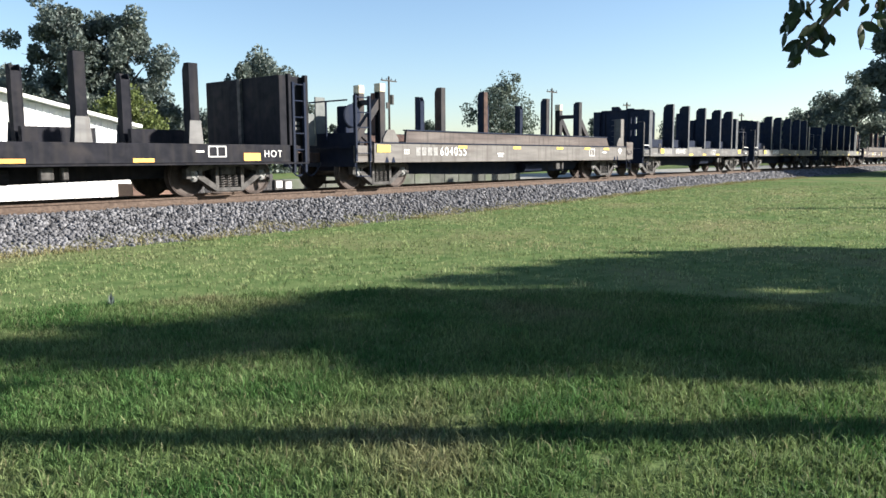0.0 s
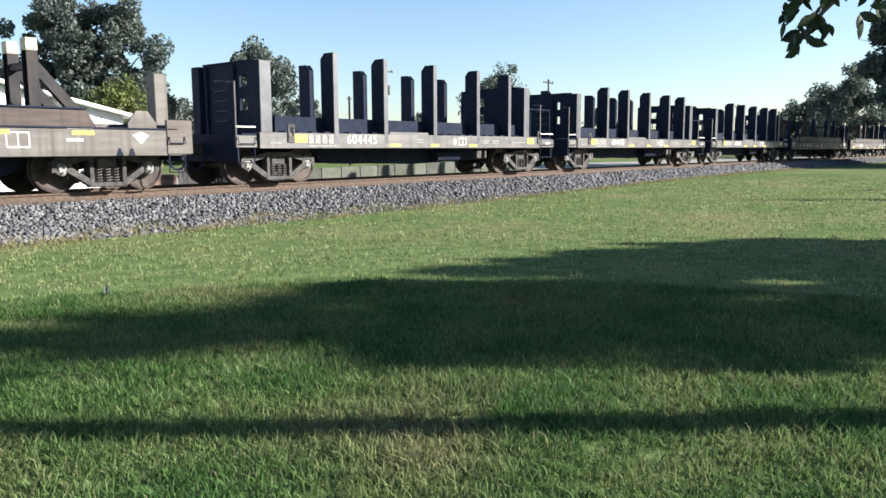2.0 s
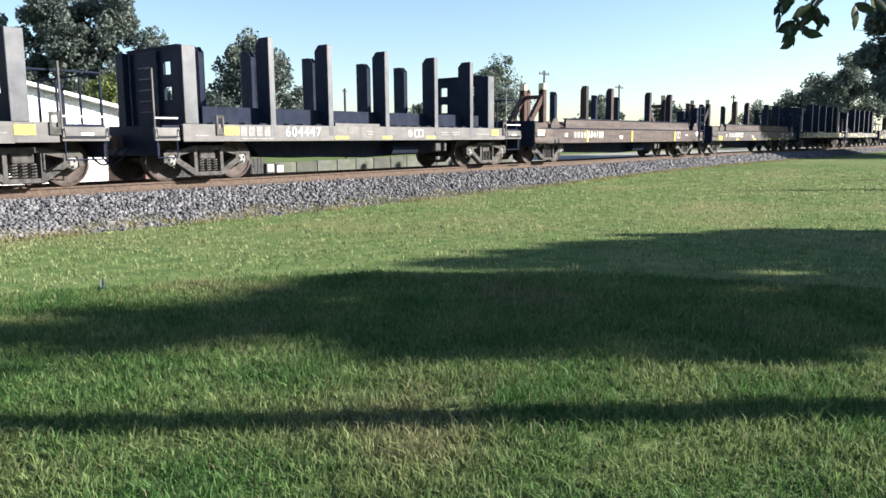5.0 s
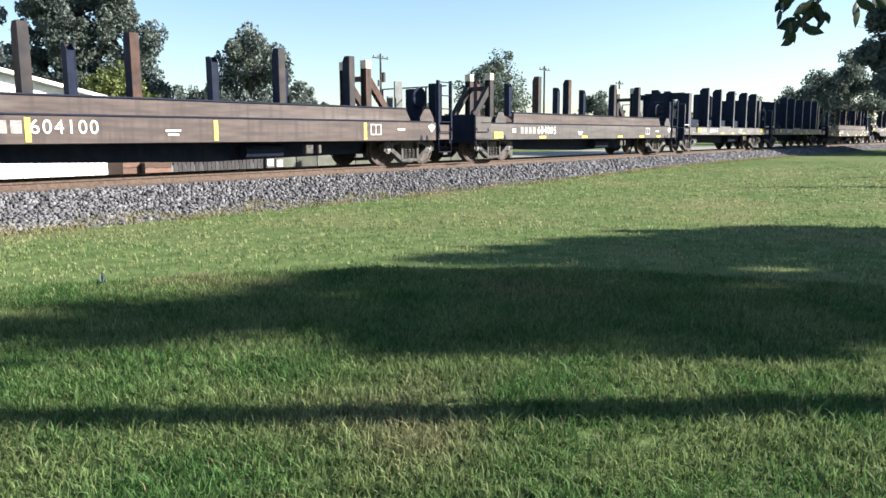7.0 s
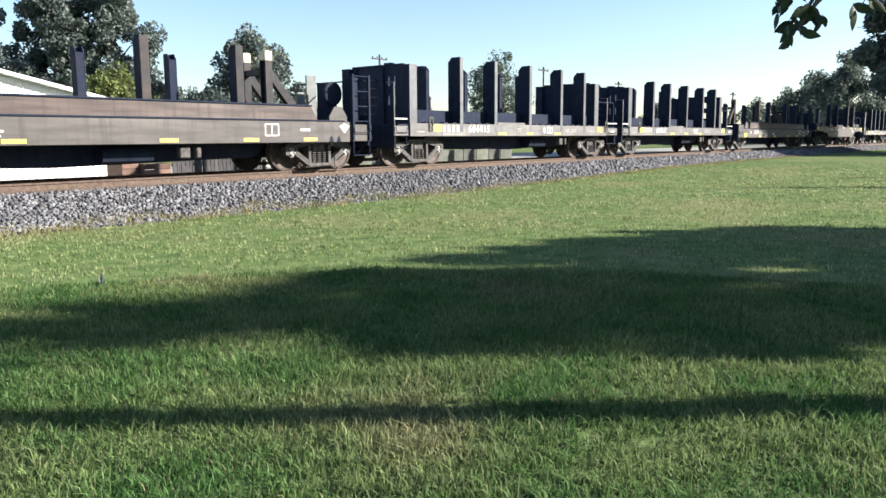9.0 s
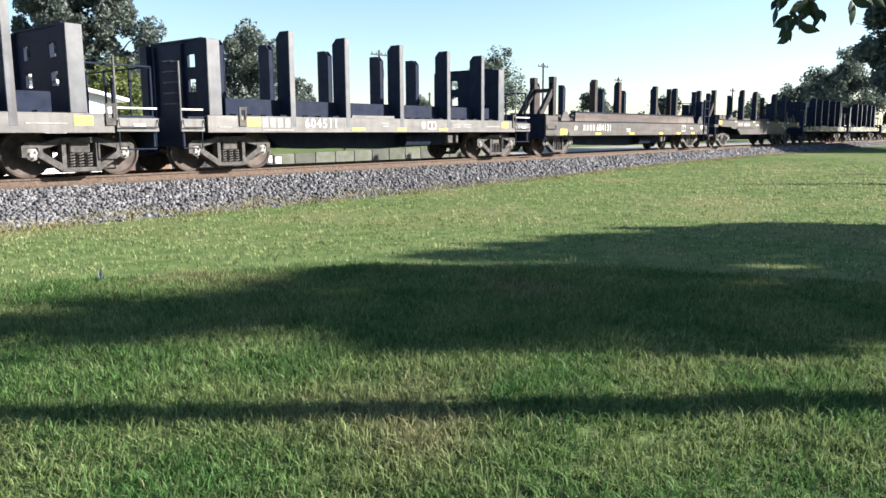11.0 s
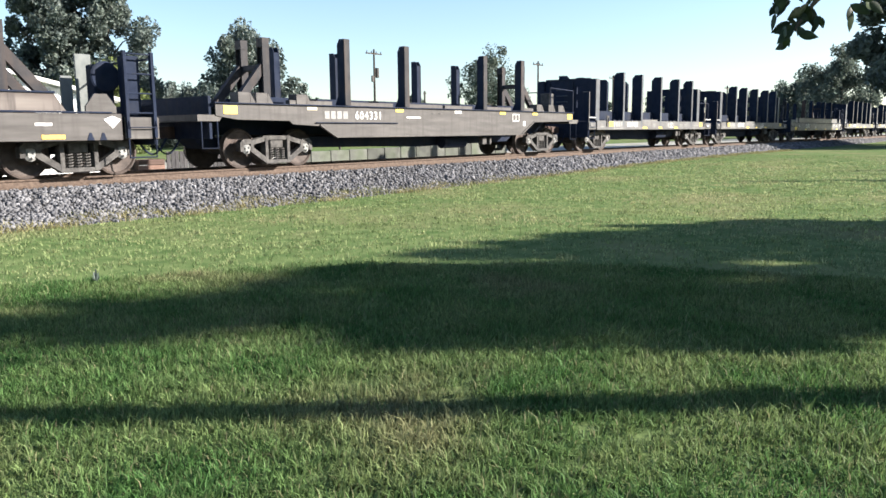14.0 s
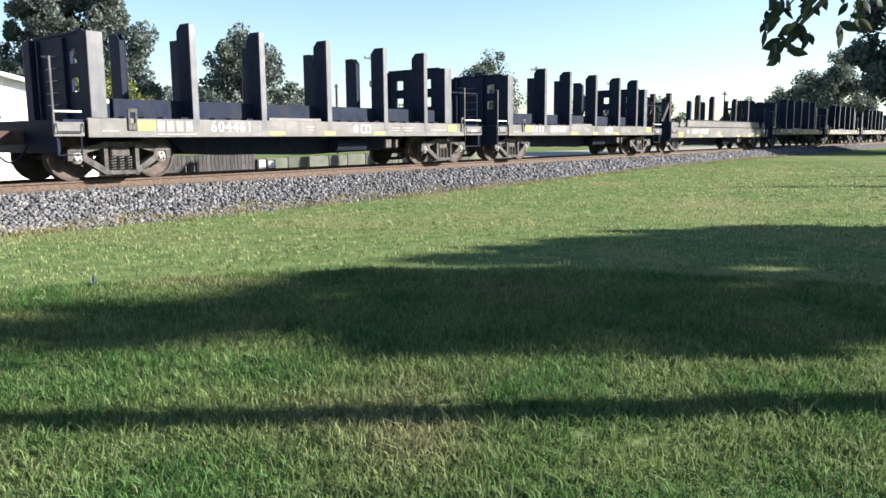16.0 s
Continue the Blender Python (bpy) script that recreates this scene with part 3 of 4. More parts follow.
    plate(car, 2.12, 2.57, 0.98, 1.17, -1.502, M_YELLOW, "reflector", "yellow reflective sheet")
    mark_blocks(car, 2.61, 0.955, 0.215, 0.165, -1.502)
    text_part(number, 0.315, 3.88, -1.505, 0.955, car)
    plate(car, 12.22, 12.58, 0.98, 1.16, -1.502, M_YELLOW, "reflector", "yellow reflective sheet")
    plate(car, 13.4, 13.65, 0.97, 1.02, -1.483, M_WHITE, "stencil_line")
    for x, w in ((5.46, 0.46), (7.18, 0.36), (8.98, 0.40)):
        plate(car, x, x + w, 0.885, 0.955, -1.502, M_YELLOW, "reflector", "narrow yellow reflective strip")
    outlined(car, 8.48, 8.84, 0.93, 1.14, -1.502)
    bm = bmesh.new()
    lathe(bm, [(0.085, -0.003), (0.115, -0.003), (0.115, 0.0), (0.085, 0.0)], 16)
    bmesh.ops.translate(bm, verts=bm.verts, vec=(8.30, -1.502, 1.035))
    part("round_stencil", bm, M_MARK, car)
    for x, w, z in ((6.55, 0.3, 1.06), (6.6, 0.22, 0.99), (9.66, 0.36, 1.05), (9.70, 0.30, 0.98), (10.16, 0.40, 1.05), (10.20, 0.34, 0.98), (11.35, 0.75, 1.0), (2.62, 0.9, 0.885), (1.45, 0.34, 0.95)):
        plate(car, x, x + w, z, z + 0.03, -1.502, M_MARK, "stencil_line")
    tagged(car, "dark grey bulkhead flat car with upright steel stakes, empty", "flat car", "cars of the train")
    return car, L


def brace_frame(car, x, out, material, top_material, top=2.9):
    """The braced pair of posts at an end of the load; out: the way its braces point along x."""
    for s in (-1, 1):
        y = s * 0.42
        bm = bmesh.new()
        box(bm, x - 0.10, x + 0.11, y - 0.11, y - 0.09, 1.16, top, 0.005)
        box(bm, x - 0.10, x + 0.11, y + 0.09, y + 0.11, 1.16, top, 0.005)
        box(bm, x - 0.02, x + 0.02, y - 0.09, y + 0.09, 1.16, top)
        post = part("end_post", bm, material, car)
        bm = bmesh.new()
        box(bm, x - 0.104, x + 0.114, y - 0.115, y + 0.115, top - 0.22, top + 0.01, 0.006)
        part("post_cap", bm, top_material, post, "pale painted post top")
        bm = bmesh.new()
        bar(bm, (x + out * 0.05, 2.42), (x + out * 1.0, 1.35), 0.2, 0.14, y - 0.07)
        part("brace", bm, material, car)
        bm = bmesh.new()
        bar(bm, (x + out * 0.95, 1.62), (x + out * 0.42, 1.25), 0.12, 0.10, y - 0.05)
        part("brace_foot", bm, material, car)
    bm = bmesh.new()
    box(bm, x - 0.07, x + 0.07, -0.31, 0.31, 2.34, 2.48, 0.01)
    part("crossbeam", bm, material, car)


def ladder(car, x0, x1, z0, z1, y):
    for x in (x0, x1):
        bm = bmesh.new()
        box(bm, x - 0.035, x + 0.035, y - 0.03, y + 0.06, z0, z1, 0.006)
        part("ladder_rail", bm, M_DARK, car)
    n = int((z1 - z0) / 0.38)
    for k in range(n):
        z = z1 - 0.05 - k * 0.38
        grab(car, [(x0, y, z), (x1, y, z)], 0.016, M_DARK, "rung")


def hump(car, x, y, material):
    bm = bmesh.new()
    prism(bm, [(x - 0.30, 1.22), (x + 0.30, 1.22), (x + 0.30, 1.34), (x + 0.12, 1.58), (x - 0.12, 1.58), (x - 0.30, 1.34)], y, y + 0.05)
    part("side_gusset", bm, material, car)


def coil_car(number, material, upper, ladder_left=False, strap=False, cream=True):
    """A flat car with deep side sills, a raised trough side, uprights and braced ends."""
    car = new("flat_car")
    L = 17.1
    x0, x1 = 0.65, 15.65
    if ladder_left:
        x0, x1 = 1.45, 16.45
    for y in (-1.5, 1.42):
        bm = bmesh.new()
        box(bm, x0, x1, y, y + 0.08, 0.70, 1.21, 0.01)
        part("side_sill", bm, material, car)
        bm = bmesh.new()
        box(bm, x0 + 0.2, x1 - 0.2, y - 0.02, y + 0.1, 1.215, 1.245, 0.004)
        part("ledge", bm, M_DARK, car)
        bm = bmesh.new()
        yy = y + 0.05 if y < 0 else y - 0.05
        prism(bm, [(2.75, 1.25), (14.6, 1.25), (14.4, 1.56), (2.78, 1.56)], yy, yy + 0.08)
        part("trough_side", bm, upper, car, "rust-stained raised trough side")
        bm = bmesh.new()
        box(bm, 2.75, 14.42, yy - 0.03, yy + 0.12, 1.565, 1.60, 0.005)
        part("trough_rim", bm, M_DARK, car)
    bm = bmesh.new()
    box(bm, 0.7, L - 0.7, -1.40, 1.40, 1.08, 1.16)
    part("deck", bm, M_DARK, car)
    for y in (-0.62, 0.5):
        bm = bmesh.new()
        prism(bm, [(y - 0.35, 1.16), (y + 0.47, 1.16), (y + 0.06, 1.50)] if y < 0 else [(y - 0.35, 1.16), (y + 0.47, 1.16), (y + 0.06, 1.50)], 2.9, 14.3, "x")
        part("trough_cradle", bm, M_RUST, car)
    hump(car, 1.95 if not ladder_left else 2.1, -1.5, material)
    hump(car, 15.25 if not ladder_left else 15.5, -1.5, material)
    for x in (4.4, 6.48, 10.12, 12.38):
        for s in (-1, 1):
            stake(car, x, s * 0.955, 1.45, 2.84, 0.26, 0.20, M_DARK if x > 5 else M_RUST, 0.0, 0.0, M_RUST if x == 6.48 else M_POST)
    frame_steel = M_RUST if strap else M_POST
    brace_frame(car, 2.8, -1, frame_steel, M_CREAM if cream else frame_steel)
    brace_frame(car, 13.9, 1, frame_steel, M_CREAM if cream else frame_steel)
    # end plates, steps, ladder
    ends = ((0.55, 1.4), (15.72, 16.45)) if not ladder_left else ((0.75, 1.4), (16.0, 16.6))
    lad = ends[0] if ladder_left else ends[1]
    ladder(car, lad[0] + 0.05, lad[1] - 0.1, 0.74, 2.42, -1.5)
    other = ends[1] if ladder_left else ends[0]
    for y in (-1.52, 1.46):
        bm = bmesh.new()
        box(bm, other[0], other[1], y, y + 0.06, 0.72, 1.42, 0.02)
        part("end_plate", bm, material, car)
        bm = bmesh.new()
        box(bm, lad[0], lad[1], y + 0.04, y + 0.08, 0.72, 1.15, 0.01)
        part("end_plate", bm, material, car)
    xa = 0.62 if not ladder_left else 0.8
    for a, b in ((other[0] + 0.05, other[1] - 0.2), (lad[0] + 0.05, lad[1] - 0.1)):
        grab(car, [(a, -1.5, 0.72), (a, -1.5, 0.36), (b, -1.5, 0.36), (b, -1.5, 0.72)], 0.018, M_DARK, "step")
        grab(car, [(a, -1.53, 1.08), (a, -1.56, 0.95), (b, -1.56, 0.95), (b, -1.53, 1.08)], 0.012, M_DARK)
    # end wall across the car and the platform's rails
    for x in (xa, L - 0.75):
        bm = bmesh.new()
        box(bm, x, x + 0.08, -1.44, 1.44, 0.60, 1.40 if x > 3 else 1.48, 0.01)
        part("end_wall", bm, M_DARK, car)
    xr = L - 0.7 if not ladder_left else 0.7
    for y in (-0.5, 0.5, 1.3):
        grab(car, [(xr, y, 1.3), (xr, y, 2.3)], 0.03, M_DARK, "handrail")
    grab(car, [(xr, -1.3, 2.3), (xr, 1.3, 2.3)], 0.02, M_DARK, "handrail")
    bm = bmesh.new()
    sx = L - 1.35 if not ladder_left else 1.35
    box(bm, sx - 0.2, sx + 0.2, -0.75, -0.4, 1.16, 2.2, 0.03)
    part("brake_stand", bm, M_DARK, car)
    px = 0.78 if ladder_left else 15.55
    for a, w, z in ((px, 0.34, 2.45), (px - 0.28 if ladder_left else px - 0.32, 0.24, 2.0)):
        bm = bmesh.new()
        box(bm, a, a + w, 0.0, 0.05, 1.16, z, 0.01)
        part("brake_panel", bm, M_PANEL, car, "grey-green upright panel")
    bm = bmesh.new()
    lathe(bm, [(0.28, -0.82), (0.31, -0.80), (0.28, -0.78)], 20)
    bmesh.ops.translate(bm, verts=bm.verts, vec=(sx, 0, 1.95))
    part("hand_wheel", bm, M_DARK, car)
    bm = bmesh.new()
    box(bm, 15.9, 16.2, -1.3, -1.0, 1.2, 2.35, 0.02)
    part("tool_locker", bm, M_TAUPE if ladder_left else M_DARK, car)
    underframe(car, 0.9, L - 0.9, 0.30, 0.72, M_DARK)
    for x in (2.14, L - 2.14):
        bogie(car, x)
    coupler(car, L)
    # jacking marks and lettering
    for a in (1.93, 2.18, 15.0, 15.25):
        bm = bmesh.new()
        prism(bm, [(a - 0.07, 0.71), (a + 0.07, 0.71), (a + 0.02, 0.85), (a - 0.02, 0.85)], -1.508, -1.502)
        part("jacking_mark", bm, M_DARK, car)
    mark_blocks(car, 3.1 if number.endswith("5") else 3.28, 0.89, 0.23, 0.19, -1.502)
    text_part(number, 0.36, 4.15 if number.endswith("5") else 4.35, -1.505, 0.89, car)
    outlined(car, 12.95, 13.35, 0.86, 1.14, -1.502)
    outlined(car, 2.62, 2.82, 0.93, 1.06, -1.502)
    if strap:
        for a in (4.27, 8.15, 12.7):
            plate(car, a, a + 0.10, 0.74, 1.17, -1.502, M_YELLOW, "reflector", "upright yellow reflective strip")
        plate(car, 0.72, 1.2, 0.92, 1.18, -1.524, M_CREAM, "reflector", "faded yellow reflective sheet")
    else:
        z = 1.10 if ladder_left else 0.74
        for a in (5.0 if ladder_left else 4.3, 7.9 if ladder_left else 7.3, 10.6 if ladder_left else 10.3, 12.6 if ladder_left else 12.35, 14.1):
            plate(car, a, a + 0.42, z, z + 0.075, -1.502, M_YELLOW, "reflector")
        plate(car, 1.55, 2.05, 0.98 if ladder_left else 0.75, 1.17 if ladder_left else 0.95, -1.512, M_YELLOW, "reflector", "yellow reflective sheet")
    bm = bmesh.new()
    prism(bm, [(15.45, 0.93), (15.62, 1.1), (15.45, 1.17), (15.28, 1.1)], -1.508, -1.502)
    part("placard", bm, M_WHITE, car)
    plate(car, 7.0, 7.35, 0.93, 0.97, -1.502, M_WHITE, "stencil_line")
    plate(car, 7.05, 7.3, 0.85, 0.89, -1.502, M_WHITE, "stencil_line")
    plate(car, 14.0, 14.3, 0.98, 1.03, -1.502, M_WHITE, "stencil_line")
    tagged(car, "weathered brown flat car with deep sills and steel posts, empty", "flat car", "cars of the train")
    return car, L


def deep_car(number):
    """A fishbelly flat car whose side plate drops between the bogies."""
    car = new("flat_car")
    L = 17.05
    side = [(0.75, 1.46), (16.4, 1.46), (16.4, 1.16), (13.7, 1.12), (12.9, 0.69), (4.3, 0.69), (3.75, 0.98), (2.9, 1.02), (2.8, 1.10), (1.3, 1.12), (0.75, 1.2)]
    for y in (-1.5, 1.46):
        bm = bmesh.new()
        prism(bm, side, y, y + 0.04)
        part("side_sill", bm, M_UMBER, car, "taupe fishbelly side sill")
        bm = bmesh.new()
        box(bm, 0.7, 16.45, y - 0.05, y + 0.09, 1.464, 1.49, 0.004)
        part("ledge", bm, M_DARK, car)
        bm = bmesh.new()
        prism(bm, [(3.75, 0.98), (4.3, 0.69), (12.9, 0.69), (13.7, 1.12), (13.7, 1.16), (12.88, 0.73), (4.3, 0.73), (3.75, 1.02)], y - 0.04, y)
        part("sill_flange", bm, M_UMBER, car)
    bm = bmesh.new()
    box(bm, 0.7, 16.4, -1.44, 1.44, 1.38, 1.45)
    part("deck", bm, M_DARK, car)
    for y in (-1.28, 1.13):
        for a, b in ((3.0, 4.4), (4.8, 6.7), (7.1, 8.9), (9.0, 10.4), (10.8, 12.6), (13.0, 14.0)):
            bm = bmesh.new()
            box(bm, a, b, y, y + 0.15, 1.49, 1.60, 0.01)
            part("rail_stop", bm, M_UMBER, car)
        bm = bmesh.new()
        box(bm, 2.6, 13.6, y * 0.55, y * 0.55 + 0.15, 1.45, 1.68, 0.01)
        part("load_rack", bm, M_DARK, car)
    for x in (4.75, 7.05, 10.8, 12.97):
        for s in (-1, 1):
            stake(car, x, s, 1.5, 3.15, 0.26, 0.20, M_DARK, 0.12, 0.25, M_POST)
    brace_frame(car, 2.95, -1, M_POST, M_POST, 3.1)
    brace_frame(car, 14.5, 1, M_POST, M_POST, 3.1)
    for x in (1.5, 2.0, 3.2, 14.2, 15.0, 15.7):
        bm = bmesh.new()
        box(bm, x, x + 0.34, -1.3, -1.0, 1.49, 1.74, 0.01)
        prism(bm, [(x + 0.34, 1.49), (x + 0.50, 1.49), (x + 0.34, 1.74)], -1.3, -1.25)
        part("chock", bm, M_UMBER, car)
    for x0, x1 in ((0.3, 0.95), (16.2, 16.9)):
        bm = bmesh.new()
        prism(bm, [(x0, 1.22), (x1, 1.22), (x1 - 0.1, 1.08), (x0, 1.08)], -1.48, 1.48)
        part("end_platform", bm, M_UMBER, car)
        grab(car, [(x0 + 0.1, -1.46, 1.08), (x0 + 0.1, -1.46, 0.5), (x1 - 0.15, -1.46, 0.5), (x1 - 0.15, -1.46, 1.08)], 0.018, M_DARK, "step")
    for y in (-1.25, 0, 1.25):
        grab(car, [(16.85, y, 1.2), (16.85, y, 2.3)], 0.028, M_DARK, "handrail")
    grab(car, [(15.2, -1.25, 2.35), (16.85, -1.25, 2.3), (16.85, 1.25, 2.3)], 0.02, M_DARK, "handrail")
    grab(car, [(15.2, -1.25, 1.5), (15.2, -1.25, 2.35)], 0.025, M_DARK, "handrail")
    bm = bmesh.new()
    box(bm, 15.9, 16.2, -0.8, -0.4, 1.45, 2.2, 0.02)
    part("brake_stand", bm, M_TRUCK, car)
    bm = bmesh.new()
    box(bm, 0.62, 0.70, -1.42, 1.42, 0.7, 1.62, 0.01)
    part("end_wall", bm, M_DARK, car)
    underframe(car, 0.9, 16.2, 0.42, 0.72, M_DARK)
    bm = bmesh.new()
    box(bm, 0.8, 16.3, -0.4, 0.4, 0.78, 1.38)
    part("centre_sill", bm, M_DARK, car)
    grab(car, [(3.6, -1.53, 1.06), (6.6, -1.53, 1.06)], 0.014, M_DARK, "brake_rod")
    for x in (2.74, 14.93):
        bogie(car, x)
    coupler(car, L)
    mark_blocks(car, 3.92, 1.16, 0.19, 0.16, -1.502)
    text_part(number, 0.29, 4.98, -1.505, 1.155, car)
    for a, m in ((3.35, M_CREAM), (6.55, M_YELLOW), (9.2, M_WHITE), (11.6, M_YELLOW), (13.6, M_YELLOW)):
        plate(car, a, a + 0.32, 1.36, 1.435, -1.502, m, "reflector")
    for a in (0.95, 16.0):
        plate(car, a, a + 0.36, 1.24, 1.42, -1.502, M_YELLOW, "reflector", "yellow reflective sheet")
    outlined(car, 12.35, 12.75, 1.14, 1.38, -1.502)
    plate(car, 13.0, 13.13, 1.0, 1.14, -1.502, M_WHITE, "stencil_line")
    plate(car, 7.0, 7.6, 1.2, 1.24, -1.502, M_WHITE, "stencil_line")
    plate(car, 8.1, 8.6, 1.32, 1.36, -1.502, M_TRUCK, "stencil_line")
    tagged(car, "taupe fishbelly flat car with tall steel stakes, empty", "flat car", "cars of the train")
    return car, L


def end_car():
    """A black flat car with a boxed bulkhead at its end."""
    car = new("flat_car")
    L = 18.3
    for y in (-1.5, 1.45):
        bm = bmesh.new()
        box(bm, 0.6, 17.2, y, y + 0.05, 0.74, 1.14, 0.01)
        part("side_sill", bm, M_BLACK, car)
        bm = bmesh.new()
        box(bm, 0.6, 17.5, y - 0.04, y + 0.06, 0.70, 0.735)
        part("sill_flange", bm, M_BLACK, car)
    bm = bmesh.new()
    box(bm, 0.6, 17.6, -1.44, 1.44, 1.04, 1.12)
    part("deck", bm, M_BLACK, car)
    for x in (2.6, 4.95, 7.3, 9.65, 12.0, 14.37):
        bm = bmesh.new()
        box(bm, x, x + 1.55, 0.95, 1.1, 1.12, 1.52, 0.01)
        part("load_rack", bm, M_BLACK, car)
    for x in (2.7, 5.05, 7.4, 9.75, 12.1, 14.47):
        for s in (-1, 1):
            st = stake(car, x, s, 1.14, 2.80, 0.24, 0.22, M_BLACK, 0.08, 0.3)
            bm = bmesh.new()
            y = s * 1.5
            prism(bm, [(x - 0.17, 1.14), (x + 0.17, 1.14), (x + 0.13, 1.62), (x - 0.13, 1.62)], min(y + s * 0.012, y), max(y + s * 0.012, y))
            part("stake_socket", bm, M_GREY, st, "pale worn socket plate")
    bm = bmesh.new()
    box(bm, 16.72, 16.93, -1.45, 1.45, 1.12, 2.74, 0.01)
    part("bulkhead_plate", bm, M_BLACK, car)
    bm = bmesh.new()
    box(bm, 16.65, 16.716, -0.06, 0.06, 1.12, 2.72)
    part("bulkhead_rib", bm, M_TRUCK, car)
    for x in (16.95, 17.45):
        bm = bmesh.new()
        box(bm, x, x + 0.10, -1.5, -1.38, 0.74, 2.78, 0.01)
        part("bulkhead_post", bm, M_BLACK, car)
        bm = bmesh.new()
        box(bm, x, x + 0.10, 1.38, 1.5, 0.74, 2.78, 0.01)
        part("bulkhead_post", bm, M_BLACK, car)
    bm = bmesh.new()
    box(bm, 16.94, 17.55, -1.36, 1.36, 1.12, 2.74)
    part("bulkhead_box", bm, M_BLACK, car)
    ladder(car, 17.08, 17.42, 0.5, 2.6, -1.5)
    plate(car, 17.12, 17.38, 1.62, 1.69, -1.37, M_GREY, "stencil_line")
    plate(car, 17.12, 17.38, 1.50, 1.56, -1.37, M_GREY, "stencil_line")
    underframe(car, 0.9, 17.2, 0.36, 0.76, M_BLACK)
    for x in (2.75, 15.55):
        bogie(car, x)
    coupler(car, L)
    for a in (10.6, 13.05, 15.65):
        plate(car, a, a + 0.45, 0.76 if a < 15 else 0.78, 0.84 if a < 15 else 0.95, -1.503, M_ORANGE, "reflector", "orange-yellow reflector")
    outlined(car, 14.75, 15.2, 0.86, 1.1, -1.503)
    plate(car, 14.45, 14.65, 0.96, 1.0, -1.503, M_WHITE, "stencil_line")
    text_part("HOT", 0.22, 16.2, -1.505, 0.86, car)
    tagged(car, "black flat car with a tall boxed end bulkhead, empty", "flat car", "cars of the train")
    return car, L

def make_train():
    plan = [(-5.25, end_car, ()), (13.05, coil_car, ("604055", M_TAUPE, M_BROWN, True)), (30.2, bulkhead_car, ("604445",)), (44.65, bulkhead_car, ("604478",)), (59.0, bulkhead_car, ("604447",)),
            (73.2, coil_car, ("604100", M_BROWN, M_BROWN, False, True)), (90.2, coil_car, ("604005", M_UMBER, M_BROWN)), (107.0, bulkhead_car, ("604415",)), (120.9, bulkhead_car, ("604511",)),
            (135.25, coil_car, ("604131", M_UMBER, M_BROWN, False, False, False)), (152.3, deep_car, ("604331",)), (169.5, bulkhead_car, ("604461",)), (183.8, bulkhead_car, ("604449",)),
            (198.25, coil_car, ("604087", M_GREY, M_GREY, False, False, False)), (215.1, bulkhead_car, ("604452",)), (229.5, bulkhead_car, ("604430",)), (243.9, bulkhead_car, ("604471",)), (258.3, bulkhead_car, ("604466",))]
    for place, build, args in plan:
        CARS.append((build(*args)[0], place))


make_train()


# ---- behind the track ----
def tree(name, x, y, height, crown_r, crown_z0, seed, leaves=9000, leaf=0.28, material=None, trunk_r=0.3, label="", squash=1.0):
    """A tapered trunk, limbs and a crown of many small leaves in clumps."""
    rng = np.random.default_rng(seed)
    thing = new(name)
    thing.location = (x, y, ground_height(x, y) - 0.1)
    bm = bmesh.new()
    top = height * 0.8
    tube(bm, [(0.15 * math.sin(k), 0.12 * math.cos(k * 1.3) - 0.12, top * k / 6) for k in range(7)], trunk_r, 9, trunk_r * 0.25)
    centres = []
    n = 16
    for k in range(n):
        a = 2.4 * k + rng.uniform(-0.3, 0.3)
        f = (k + 0.5) / n
        z = crown_z0 + (height - crown_z0) * f
        # widest below the middle
        reach = crown_r * (math.sin(math.pi * min(1, 0.18 + 0.80 * f)) ** 0.8) * rng.uniform(0.7, 1.1)
        p0 = Vector((0, 0, max(0.5, z - reach * 0.55)))
        p0.z = min(p0.z, top)
        p2 = Vector((math.cos(a) * reach * squash, math.sin(a) * reach, z))
        tube(bm, [p0, p0.lerp(p2, 0.5) + Vector((0, 0, 0.15 * reach)), p2], trunk_r * 0.3, 5, trunk_r * 0.05)
        for j in range(5):
            q = p0.lerp(p2, 0.45 + 0.55 * j / 4)
            centres.append((*(q + Vector(rng.normal(0, crown_r * 0.16, 3))), crown_r * rng.uniform(0.14, 0.30)))
    centres.append((0, 0, height - crown_r * 0.25, crown_r * 0.25))
    part("trunk", bm, M_BARK, thing)
    c = np.array(centres)
    pick = rng.integers(0, len(c), leaves)
    d = rng.normal(0, 1, (leaves, 3))
    d /= np.linalg.norm(d, axis=1)[:, None]
    pos = c[pick, :3] + d * (c[pick, 3] * rng.random(leaves) ** 0.4)[:, None]
    u = rng.normal(0, 1, (leaves, 3))
    u /= np.linalg.norm(u, axis=1)[:, None]
    w = np.cross(u, rng.normal(0, 1, (leaves, 3)))
    w /= np.linalg.norm(w, axis=1)[:, None]
    s = leaf * rng.uniform(0.6, 1.3, leaves)[:, None]
    verts = np.stack([pos - u * s * 0.5, pos + w * s * 0.28, pos + u * s * 0.5, pos - w * s * 0.28], 1).reshape(-1, 3)
    crown = mesh_of("crown", verts, np.arange(leaves * 4).reshape(-1, 4), material or M_LEAF)
    crown.parent = thing
    return tagged(thing, label or "broad leafy green tree", "tree")


